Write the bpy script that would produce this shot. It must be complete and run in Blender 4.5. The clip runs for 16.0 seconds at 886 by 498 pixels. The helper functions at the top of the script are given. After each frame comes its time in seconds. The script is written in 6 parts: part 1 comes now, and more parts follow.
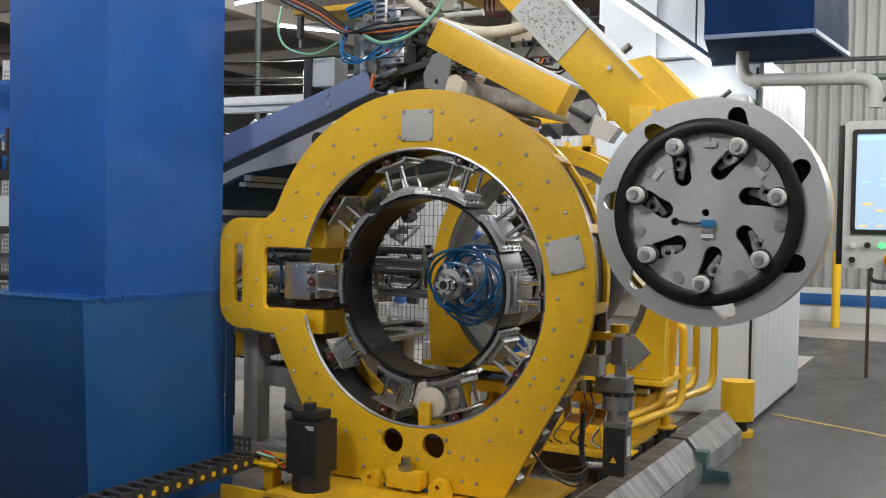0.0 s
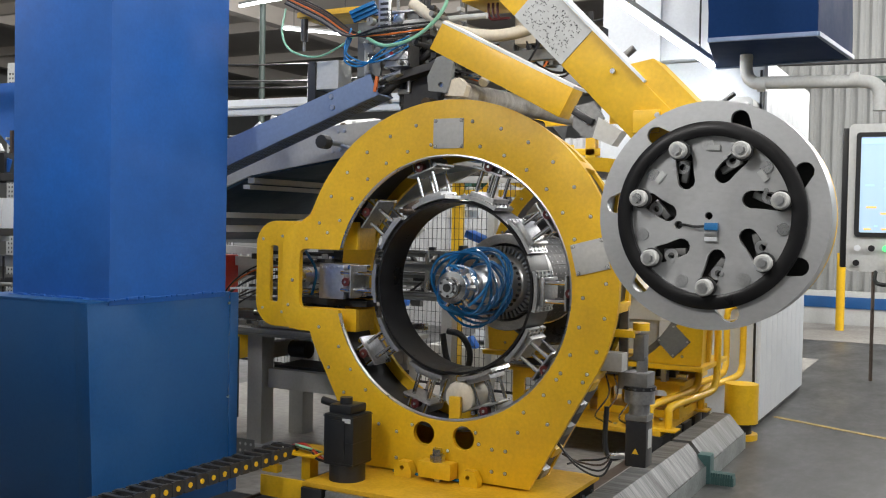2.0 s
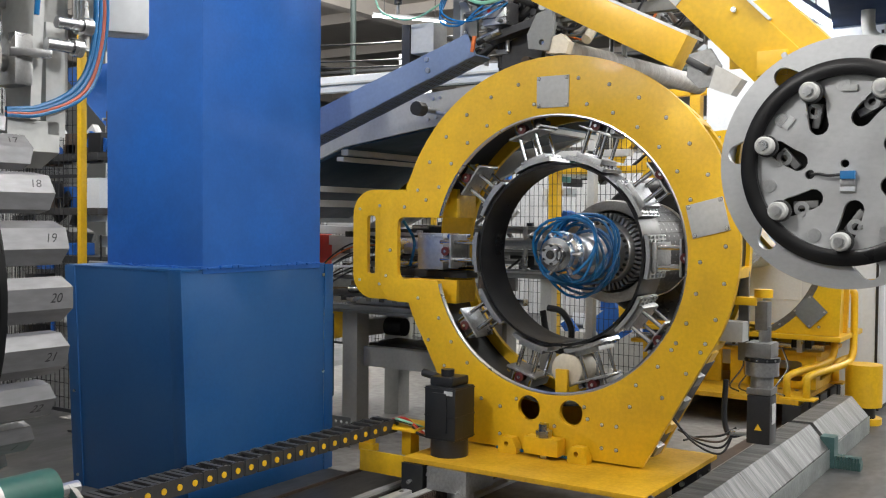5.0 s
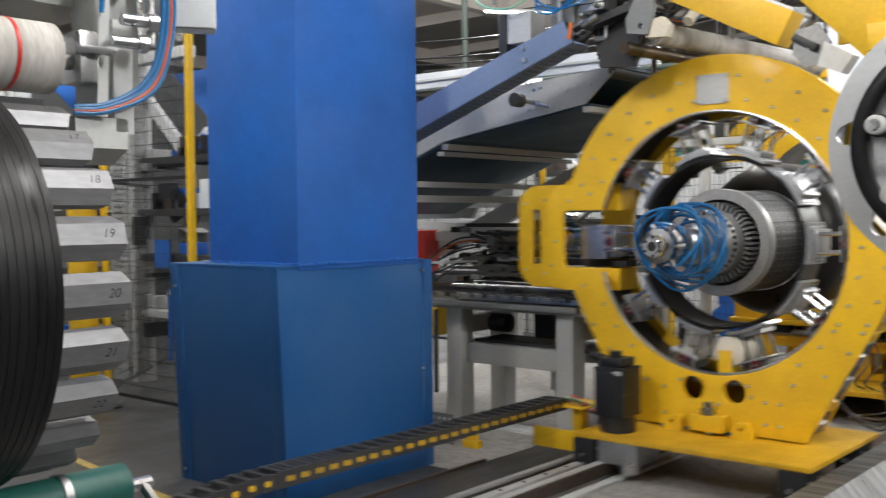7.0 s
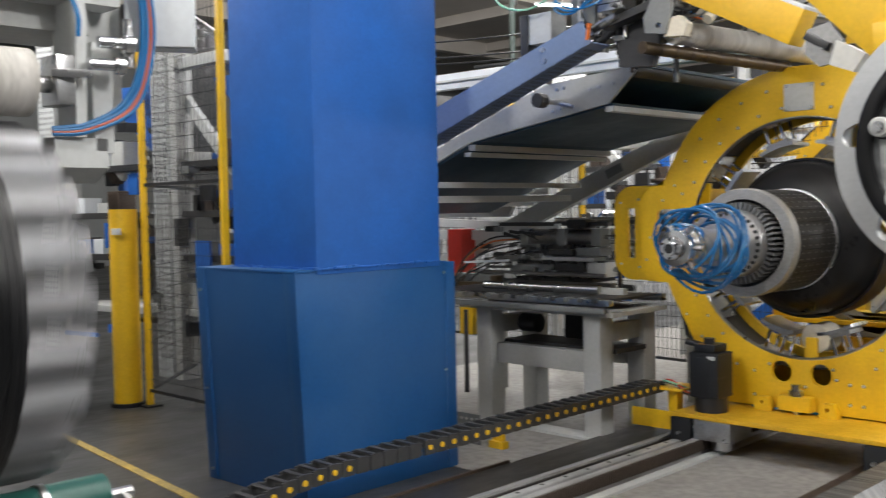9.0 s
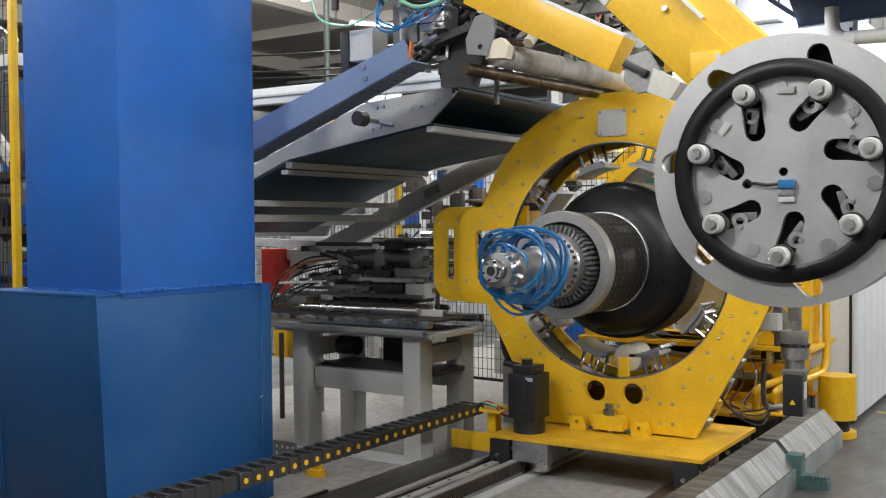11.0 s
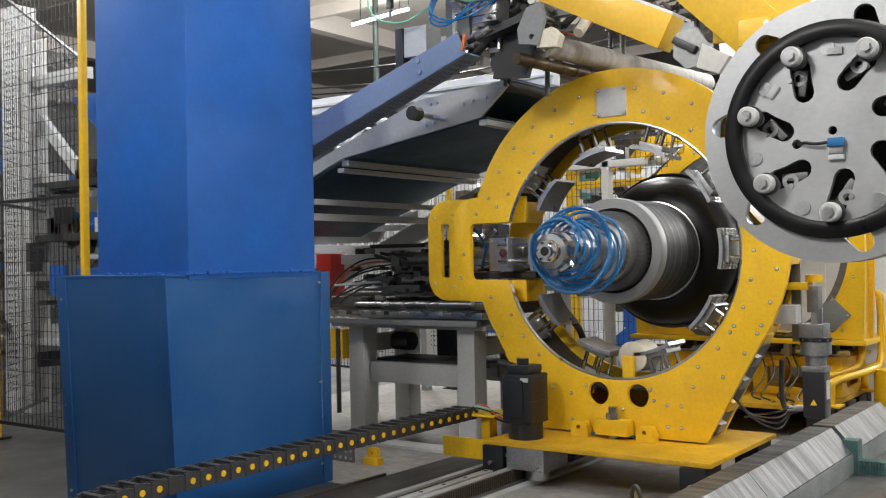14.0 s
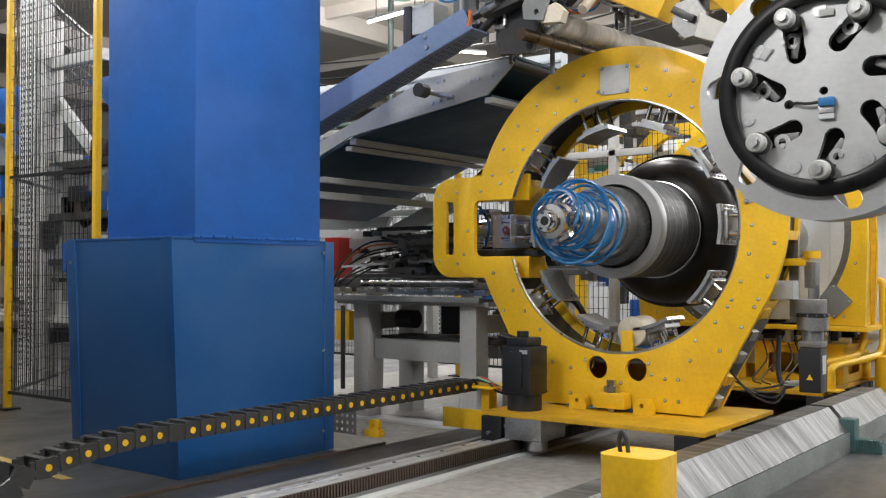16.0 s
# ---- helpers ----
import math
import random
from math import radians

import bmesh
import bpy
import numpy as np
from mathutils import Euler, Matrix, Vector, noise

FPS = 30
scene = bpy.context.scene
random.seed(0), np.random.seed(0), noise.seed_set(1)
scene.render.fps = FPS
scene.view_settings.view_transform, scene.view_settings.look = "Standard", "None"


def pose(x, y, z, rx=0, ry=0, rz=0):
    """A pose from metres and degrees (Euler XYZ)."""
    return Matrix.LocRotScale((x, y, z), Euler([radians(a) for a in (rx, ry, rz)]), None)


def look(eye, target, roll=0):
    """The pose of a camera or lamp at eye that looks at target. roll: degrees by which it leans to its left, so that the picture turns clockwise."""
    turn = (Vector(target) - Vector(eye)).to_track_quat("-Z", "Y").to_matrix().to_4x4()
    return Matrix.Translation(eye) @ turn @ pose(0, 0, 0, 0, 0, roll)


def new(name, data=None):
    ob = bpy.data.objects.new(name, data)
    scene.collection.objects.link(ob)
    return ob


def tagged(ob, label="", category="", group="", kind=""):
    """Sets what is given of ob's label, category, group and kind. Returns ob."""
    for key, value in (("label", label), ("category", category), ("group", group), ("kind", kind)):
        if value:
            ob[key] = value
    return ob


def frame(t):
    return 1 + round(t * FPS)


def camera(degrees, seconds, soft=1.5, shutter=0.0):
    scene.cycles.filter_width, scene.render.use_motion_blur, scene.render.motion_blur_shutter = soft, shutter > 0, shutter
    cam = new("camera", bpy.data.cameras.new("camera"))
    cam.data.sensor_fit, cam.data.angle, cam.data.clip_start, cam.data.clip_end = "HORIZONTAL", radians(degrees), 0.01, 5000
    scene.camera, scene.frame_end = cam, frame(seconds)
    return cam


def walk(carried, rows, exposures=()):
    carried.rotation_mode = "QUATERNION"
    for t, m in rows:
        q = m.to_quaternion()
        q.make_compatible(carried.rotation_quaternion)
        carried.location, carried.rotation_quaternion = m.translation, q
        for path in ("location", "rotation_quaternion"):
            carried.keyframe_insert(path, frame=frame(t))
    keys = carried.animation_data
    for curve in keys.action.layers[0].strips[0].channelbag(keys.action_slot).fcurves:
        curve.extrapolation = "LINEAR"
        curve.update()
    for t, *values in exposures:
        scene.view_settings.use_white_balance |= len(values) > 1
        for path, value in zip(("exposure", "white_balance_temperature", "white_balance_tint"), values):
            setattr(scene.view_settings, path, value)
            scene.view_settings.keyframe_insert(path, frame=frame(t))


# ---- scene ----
cam = camera(48.0, 16.0, soft=1.1, shutter=0.5)
PATH = [
    (0.0, look((2.585, -5.638, 1.660), (0.229, -1.230, 1.524), 1.04)),
    (0.5, look((2.587, -5.636, 1.671), (0.228, -1.230, 1.532), 1.11)),
    (1.0, look((2.589, -5.638, 1.668), (0.227, -1.233, 1.539), 1.16)),
    (1.5, look((2.590, -5.638, 1.662), (0.222, -1.236, 1.540), 1.18)),
    (2.0, look((2.589, -5.639, 1.664), (0.215, -1.241, 1.538), 1.08)),
    (2.5, look((2.583, -5.612, 1.659), (0.197, -1.220, 1.535), 1.04)),
    (3.0, look((2.547, -5.518, 1.641), (0.133, -1.141, 1.529), 0.64)),
    (3.5, look((2.532, -5.505, 1.598), (0.018, -1.184, 1.518), 0.18)),
    (4.0, look((2.477, -5.471, 1.556), (-0.196, -1.248, 1.427), 0.46)),
    (6.5, look((2.387, -5.367, 1.458), (-0.486, -1.278, 1.312), 0.31)),
    (7.0, look((2.462, -5.271, 1.475), (-0.793, -1.479, 1.309), -0.57)),
    (7.5, look((2.556, -5.203, 1.490), (-1.034, -1.727, 1.321), -1.05)),
    (8.0, look((2.611, -5.113, 1.483), (-1.080, -1.744, 1.323), -1.58)),
    (8.5, look((2.640, -5.128, 1.483), (-1.059, -1.767, 1.330), -1.40)),
    (9.0, look((2.658, -5.117, 1.529), (-0.834, -1.544, 1.330), -1.14)),
    (9.5, look((2.693, -5.022, 1.533), (-0.494, -1.173, 1.355), -0.85)),
    (10.0, look((2.622, -5.001, 1.546), (-0.259, -0.918, 1.373), -0.55)),
    (12.5, look((2.466, -5.080, 1.498), (-0.254, -0.885, 1.417), -0.48)),
    (13.0, look((2.436, -5.075, 1.403), (-0.317, -0.901, 1.387), -0.75)),
    (13.5, look((2.459, -5.089, 1.326), (-0.357, -0.957, 1.340), -0.66)),
    (14.0, look((2.556, -5.168, 1.273), (-0.390, -1.129, 1.331), -1.07)),
    (14.5, look((2.646, -5.192, 1.222), (-0.358, -1.196, 1.304), -0.87)),
    (15.0, look((2.662, -5.200, 1.155), (-0.344, -1.207, 1.279), -0.44)),
    (15.5, look((2.656, -5.202, 1.113), (-0.344, -1.204, 1.237), -0.40)),
    (16.0, look((2.659, -5.192, 1.052), (-0.347, -1.198, 1.163), -0.01)),
]
walk(cam, PATH, [(0.0, 0.36), (1.0, 0.44), (2.0, 0.54), (2.5, 0.62), (3.5, 0.76), (8.0, 0.80), (12.5, 0.76), (16.0, 0.80)])

# ---- world and light ----
world = bpy.data.worlds.new("hall_air")
scene.world = world
world.use_nodes = True
sky = world.node_tree.nodes.new("ShaderNodeTexSky")
sky.sky_type, sky.sun_disc, sky.sun_elevation, sky.sun_rotation = "NISHITA", False, radians(40), radians(200)
world.node_tree.links.new(sky.outputs[0], world.node_tree.nodes["Background"].inputs[0])
world.node_tree.nodes["Background"].inputs[1].default_value = 0.1


def hall_lamp(x, y, z, watts, tint=(1.0, 0.985, 0.965)):
    """An added point light without a fixture that shines all round, so that it also lights the ceiling."""
    lamp = bpy.data.lights.new("hall_lamp", "POINT")
    lamp.shadow_soft_size, lamp.energy, lamp.color = 0.45, watts, tint
    ob = new("hall_lamp", lamp)
    ob.location = (x, y, z)
    return ob


# unseen lights, placed and powered to suit single faces and the far hall
ADDED_LIGHTS = [(-0.4, -6.6, 5.0, 350), (4.6, -6.0, 4.9, 40), (-2.2, -7.2, 4.9, 150), (6.5, -2.5, 4.9, 540), (-7.0, -2.5, 4.9, 330), (-4.8, 3.6, 4.9, 400), (-9.0, 8.5, 4.9, 420),
         (2.6, 7.5, 4.9, 420), (-2.8, 5.4, 4.9, 300), (8.5, 8.0, 4.9, 420), (4.8, 11.0, 4.6, 420), (-1.5, 1.8, 5.2, 170), (2.3, -2.4, 5.2, 210)]
for row in ADDED_LIGHTS:
    hall_lamp(*row)


# ---- materials ----
def material(name, colour, rough=0.5, metal=0.0, grain=12.0, vary=0.12, stain=1.6, stains=0.18, bump=0.08, dark=None, stretch=(1, 1, 1), coat=0.0, pieces=0.0, spec=0.5):
    """A surface with a fine grain, broad stains and a fine relief."""
    m = bpy.data.materials.new(name)
    m.use_nodes = True
    n, link = m.node_tree.nodes, m.node_tree.links
    b = n["Principled BSDF"]
    b.inputs["Metallic"].default_value = metal
    b.inputs["Coat Weight"].default_value = coat
    b.inputs["Specular IOR Level"].default_value = spec
    at = n.new("ShaderNodeTexCoord")
    scale = n.new("ShaderNodeMapping")
    scale.inputs["Scale"].default_value = stretch
    link.new(at.outputs["Object"], scale.inputs[0])
    fine, broad = n.new("ShaderNodeTexNoise"), n.new("ShaderNodeTexNoise")
    fine.inputs["Scale"].default_value, fine.inputs["Detail"].default_value = grain * 4, 6
    broad.inputs["Scale"].default_value, broad.inputs["Detail"].default_value = stain, 5
    broad.inputs["Roughness"].default_value = 0.65
    for t in (fine, broad):
        link.new(scale.outputs[0], t.inputs["Vector"])
    c = Vector(colour)
    low = Vector(dark) if dark else c * 0.55

    def mix(a, bb, fac, lo, hi):
        ramp = n.new("ShaderNodeMapRange")
        ramp.inputs[1].default_value, ramp.inputs[2].default_value = 0.35, 0.7
        ramp.inputs[3].default_value, ramp.inputs[4].default_value = lo, hi
        link.new(fac, ramp.inputs[0])
        x = n.new("ShaderNodeMix")
        x.data_type = "RGBA"
        for s, v in ((x.inputs[6], a), (x.inputs[7], bb)):
            if hasattr(v, "is_output"):
                link.new(v, s)
            else:
                s.default_value = (*v, 1)
        link.new(ramp.outputs[0], x.inputs[0])
        return x.outputs[2]

    col = mix(c, c * (1 - 2.2 * vary), fine.outputs[0], 0, 1)
    col = mix(col, low, broad.outputs[0], 0, stains)
    if pieces:
        info, hsv, rng = n.new("ShaderNodeObjectInfo"), n.new("ShaderNodeHueSaturation"), n.new("ShaderNodeMapRange")
        rng.inputs[3].default_value, rng.inputs[4].default_value = 1 - pieces, 1 + pieces
        link.new(info.outputs["Random"], rng.inputs[0])
        link.new(rng.outputs[0], hsv.inputs["Value"])
        link.new(col, hsv.inputs["Color"])
        col = hsv.outputs[0]
    link.new(col, b.inputs["Base Color"])
    r = n.new("ShaderNodeMapRange")
    r.inputs[1].default_value, r.inputs[2].default_value = 0.3, 0.7
    r.inputs[3].default_value, r.inputs[4].default_value = max(0.03, rough - 0.12), min(1, rough + 0.12)
    link.new(broad.outputs[0], r.inputs[0])
    link.new(r.outputs[0], b.inputs["Roughness"])
    if bump:
        bu = n.new("ShaderNodeBump")
        bu.inputs["Strength"].default_value, bu.inputs["Distance"].default_value = bump, 0.004
        link.new(fine.outputs[0], bu.inputs["Height"])
        link.new(bu.outputs[0], b.inputs["Normal"])
    return m


def glowing(name, colour, strength):
    m = bpy.data.materials.new(name)
    m.use_nodes = True
    b = m.node_tree.nodes["Principled BSDF"]
    b.inputs["Base Color"].default_value = (*colour, 1)
    b.inputs["Emission Color"].default_value, b.inputs["Emission Strength"].default_value = (*colour, 1), strength
    return m


YELLOW = material("machine_yellow_paint", (0.83, 0.51, 0.014), 0.42, vary=0.05, stains=0.34, stain=5.0, bump=0.03, dark=(0.50, 0.27, 0.015), coat=0.1)
YELLOW_D = material("worn_yellow_paint", (0.72, 0.42, 0.015), 0.5, vary=0.08, stains=0.35, stain=5, bump=0.05, dark=(0.3, 0.16, 0.02))
BLUE = material("column_blue_paint", (0.014, 0.125, 0.50), 0.5, vary=0.05, stains=0.7, stain=1.7, bump=0.05, dark=(0.012, 0.085, 0.31))
BLUE_D = material("base_blue_paint", (0.009, 0.085, 0.275), 0.42, vary=0.05, stains=0.55, stain=2.2, bump=0.04, dark=(0.035, 0.125, 0.31))
BLUE_GREY = material("beam_blue_grey_paint", (0.17, 0.24, 0.40), 0.45, vary=0.06, stains=0.3, bump=0.03)
NAVY = material("hood_navy_paint", (0.006, 0.026, 0.095), 0.75, vary=0.04, bump=0.02, spec=0.08)
GREY = material("machine_grey_paint", (0.50, 0.51, 0.50), 0.5, vary=0.05, stains=0.3, bump=0.03)
GREY_L = material("light_grey_paint", (0.55, 0.57, 0.57), 0.5, vary=0.05, stains=0.2, bump=0.02)
WHITE = material("white_panel_paint", (0.70, 0.74, 0.78), 0.4, vary=0.03, stains=0.12, bump=0.02)
STEEL = material("brushed_steel", (0.58, 0.59, 0.60), 0.30, 1.0, grain=30, vary=0.08, stains=0.2, bump=0.03)
STEEL_DISC = material("ground_steel_disc", (0.47, 0.48, 0.49), 0.42, 0.6, grain=10, vary=0.04, stains=0.3, stain=3, bump=0.015, stretch=(1, 1, 1.4), dark=(0.33, 0.34, 0.345))
SHOE = material("dull_cast_shoe", (0.50, 0.51, 0.52), 0.36, 0.85, grain=16, vary=0.12, stains=0.4, stain=6, bump=0.08, dark=(0.22, 0.22, 0.225))
DRUM_FACE = material("turned_grey_flange", (0.36, 0.36, 0.355), 0.48, 0.6, grain=20, vary=0.08, stains=0.35, stain=5, bump=0.03)
BRONZE = material("oiled_bronze_roller", (0.12, 0.085, 0.05), 0.4, 0.6, vary=0.12, stains=0.5, stain=6, bump=0.05)
ALU = material("cast_aluminium", (0.56, 0.57, 0.59), 0.30, 0.95, vary=0.08, stains=0.3, bump=0.05)
CHROME = material("bright_turned_steel", (0.56, 0.57, 0.59), 0.18, 1.0, vary=0.05, bump=0.0)
DARK = material("black_cast_iron", (0.032, 0.034, 0.037), 0.5, spec=0.3, vary=0.1, stains=0.4, bump=0.1, dark=(0.09, 0.085, 0.08))
BLACK = material("black_plastic", (0.018, 0.019, 0.022), 0.38, vary=0.1, stains=0.2, bump=0.03)
RUBBER = material("black_rubber", (0.009, 0.009, 0.010), 0.36, spec=0.22, vary=0.15, stains=0.5, stain=3, bump=0.06, dark=(0.022, 0.022, 0.023))
CHARCOAL = material("motor_charcoal_paint", (0.015, 0.0165, 0.019), 0.45, vary=0.06, stains=0.2, bump=0.02)
HOSE = material("blue_air_hose", (0.02, 0.16, 0.40), 0.25, vary=0.05, bump=0.0, coat=0.3)
GREEN_HOSE = material("green_hose", (0.25, 0.55, 0.40), 0.35, vary=0.05, bump=0.0)
RED_HOSE = material("faded_red_hose", (0.42, 0.09, 0.045), 0.45, vary=0.05, bump=0.02)
MARK_RED = material("dull_red_marking", (0.26, 0.045, 0.04), 0.55, vary=0.1, bump=0.02)
MARK_BLUE = material("dull_blue_marking", (0.02, 0.085, 0.20), 0.55, vary=0.1, bump=0.02)
MARK_GREY = material("dull_grey_marking", (0.24, 0.25, 0.27), 0.55, vary=0.1, bump=0.02)
RED = material("red_plastic", (0.55, 0.03, 0.02), 0.4, vary=0.05, bump=0.02)
ORANGE = material("orange_cable", (0.65, 0.16, 0.03), 0.45, vary=0.05, bump=0.02)
BELT = material("dark_teal_belt", (0.012, 0.048, 0.085), 0.55, vary=0.08, stains=0.3, bump=0.05)
CLOTH = material("wound_white_cloth", (0.76, 0.74, 0.70), 0.85, grain=14, vary=0.2, stains=0.85, stain=1.3, bump=0.35, stretch=(0.6, 12, 0.6), dark=(0.34, 0.325, 0.30))
CREAM = material("cream_nylon", (0.66, 0.61, 0.50), 0.5, vary=0.06, stains=0.25, bump=0.04)
TEAL = material("teal_plastic", (0.055, 0.125, 0.125), 0.5, vary=0.08, stains=0.3, bump=0.05)
GREEN = material("green_motor_paint", (0.02, 0.12, 0.10), 0.4, vary=0.06, stains=0.2, bump=0.03)
FOIL = material("dented_aluminium_sheet", (0.15, 0.158, 0.16), 0.45, 0.1, grain=3.0, vary=0.20, stains=1.0, stain=3.0, bump=0.3, stretch=(0.5, 6.0, 0.5), dark=(0.045, 0.048, 0.05))
CONCRETE = material("worn_concrete_floor", (0.088, 0.090, 0.092), 0.42, grain=3, vary=0.26, stains=1.0, stain=1.1, bump=0.15, dark=(0.030, 0.031, 0.032), stretch=(1.6, 0.7, 1))
PALE_FLOOR = material("dusty_pale_concrete", (0.37, 0.36, 0.34), 0.6, grain=4, vary=0.16, stains=0.6, stain=1.3, bump=0.12, dark=(0.22, 0.21, 0.20))
LINE = material("yellow_floor_paint", (0.48, 0.33, 0.06), 0.6, vary=0.2, stains=0.6, stain=6, bump=0.05, dark=(0.2, 0.17, 0.1))
RAIL = material("polished_rail_steel", (0.62, 0.63, 0.64), 0.34, 0.2, grain=6, vary=0.2, stains=0.55, stain=5, bump=0.1, stretch=(1, 0.12, 1), dark=(0.16, 0.15, 0.14))
MARKED = material("scuffed_kick_strip", (0.22, 0.245, 0.24), 0.5, 0.0, vary=0.12, stains=0.5, stain=4, bump=0.05)
CHAIN_PLASTIC = material("grey_black_chain_plastic", (0.032, 0.033, 0.036), 0.42, vary=0.12, stains=0.4, bump=0.03, dark=(0.07, 0.07, 0.07))
RUST = material("brown_oiled_steel", (0.10, 0.075, 0.06), 0.5, 0.3, vary=0.15, stains=0.5, bump=0.15)
BEIGE = material("beige_ceiling_sheet", (0.42, 0.385, 0.345), 0.7, vary=0.05, stains=0.25, stain=0.6, bump=0.02)
TRAY = material("oily_steel_tray", (0.085, 0.078, 0.07), 0.38, 0.2, grain=5, vary=0.2, stains=0.8, stain=3, bump=0.12, stretch=(1, 0.3, 1), dark=(0.03, 0.028, 0.026))
BOLT = material("zinc_bolt_head", (0.60, 0.61, 0.60), 0.38, 0.35, vary=0.1, stains=0.4, stain=20, bump=0.0)
SLAT = material("milled_aluminium_slat", (0.25, 0.255, 0.27), 0.46, 0.7, grain=18, vary=0.1, stains=0.4, stain=4, bump=0.04, stretch=(1, 0.3, 1), dark=(0.2, 0.2, 0.21))
PIPE = material("dull_green_pipe", (0.045, 0.065, 0.058), 0.5, vary=0.06, stains=0.2, bump=0.02)
FLANGE = material("dull_machined_steel", (0.27, 0.27, 0.27), 0.42, 0.8, vary=0.1, stains=0.35, bump=0.04)
DRUM_BLACK = material("black_drum_segment", (0.012, 0.012, 0.0125), 0.52, 0.0, spec=0.3, grain=8, vary=0.2, stains=0.4, stain=4, bump=0.1, stretch=(1, 9, 1), dark=(0.05, 0.048, 0.045))
GREY_M = material("mid_grey_paint", (0.20, 0.21, 0.21), 0.5, vary=0.06, stains=0.3, bump=0.03)
MAROON = material("dark_red_knob", (0.09, 0.012, 0.012), 0.35, vary=0.05, bump=0.0)
PALE_SHEET = material("pale_corrugated_sheet", (0.42, 0.43, 0.44), 0.5, vary=0.05, stains=0.2, bump=0.02)
SHEET = material("corrugated_grey_sheet", (0.29, 0.30, 0.295), 0.5, vary=0.05, stains=0.2, bump=0.02)
BANDS = material("wound_rubber_band", (0.008, 0.0085, 0.0095), 0.36, spec=0.26, vary=0.15, stains=0.5, stain=3, bump=0.08, dark=(0.018, 0.018, 0.02), stretch=(1, 10, 1))
TUBE = glowing("lit_tube", (0.95, 0.98, 1.0), 14)
DAY = glowing("daylight_window", (0.85, 0.92, 1.0), 2.2)


# ---- mesh tools ----
AZ = 1.31  # height of the machine's axis


def link_mesh(name, bm, mat, smooth=True, angle=35):
    bmesh.ops.recalc_face_normals(bm, faces=bm.faces)
    if smooth:
        for f in bm.faces:
            f.smooth = True
        lim = radians(angle)
        for e in bm.edges:
            e.smooth = e.is_manifold and e.calc_face_angle(0) < lim
    me = bpy.data.meshes.new(name)
    bm.to_mesh(me)
    bm.free()
    for one in (mat if isinstance(mat, (list, tuple)) else (mat,)):
        me.materials.append(one)
    return me


def part(name, bm, mat, parent, label="", at=None, smooth=True):
    ob = new(name, link_mesh(name, bm, mat, smooth))
    ob.parent = parent
    if at is not None:
        ob.matrix_basis = at
    return tagged(ob, label)


def repeat(ob, at):
    """Another part on the same mesh."""
    o = new(ob.name.split(".")[0], ob.data)
    o.parent, o.matrix_basis = ob.parent, at
    return o


def thing(name, label, category, group="", kind="", at=None):
    ob = new(name)
    ob.empty_display_size = 0.1
    if at is not None:
        ob.matrix_basis = at
    return tagged(ob, label, category, group, kind)


def solid(name, bm, mat, label, category="", group="", kind="", smooth=True):
    return tagged(new(name, link_mesh(name, bm, mat, smooth)), label, category, group, kind)


def box(bm, x0, x1, y0, y1, z0, z1, bevel=0.0, m=None):
    r = bmesh.ops.create_cube(bm, size=1.0)
    vs = r["verts"]
    bmesh.ops.scale(bm, vec=(abs(x1 - x0), abs(y1 - y0), abs(z1 - z0)), verts=vs)
    bmesh.ops.translate(bm, vec=((x0 + x1) / 2, (y0 + y1) / 2, (z0 + z1) / 2), verts=vs)
    if bevel:
        es = list({e for v in vs for e in v.link_edges})
        vs = list({v for f in bmesh.ops.bevel(bm, geom=es, offset=bevel, segments=2, affect="EDGES", profile=0.7)["faces"] for v in f.verts} | {v for v in vs if v.is_valid})
    if m is not None:
        bmesh.ops.transform(bm, matrix=m, verts=vs)
    return bm


def B(*a, **k):
    return box(bmesh.new(), *a, **k)


def cyl(bm, p, q, r, seg=20, r2=None, caps=True):
    p, q = Vector(p), Vector(q)
    d = q - p
    m = Matrix.Translation((p + q) / 2) @ d.to_track_quat("Z", "Y").to_matrix().to_4x4()
    bmesh.ops.create_cone(bm, cap_ends=caps, segments=seg, radius1=r, radius2=r if r2 is None else r2, depth=d.length, matrix=m)
    return bm


def C(*a, **k):
    return cyl(bmesh.new(), *a, **k)


def lathe(bm, profile, seg=64, z0=0.0, x0=0.0, close=False):
    """Turns (radius, y) pairs round an axis along y."""
    rings = []
    for r, y in profile:
        rings.append([bm.verts.new((x0 + r * math.sin(2 * math.pi * i / seg), y, z0 + r * math.cos(2 * math.pi * i / seg))) for i in range(seg)])
    pairs = list(zip(rings, rings[1:])) + ([(rings[-1], rings[0])] if close else [])
    for a, b in pairs:
        for i in range(seg):
            j = (i + 1) % seg
            bm.faces.new((a[i], a[j], b[j], b[i]))
    if not close:
        for ring in (rings[0], rings[-1]):
            bm.faces.new(ring)
    return bm


def L(profile, **k):
    return lathe(bmesh.new(), profile, **k)


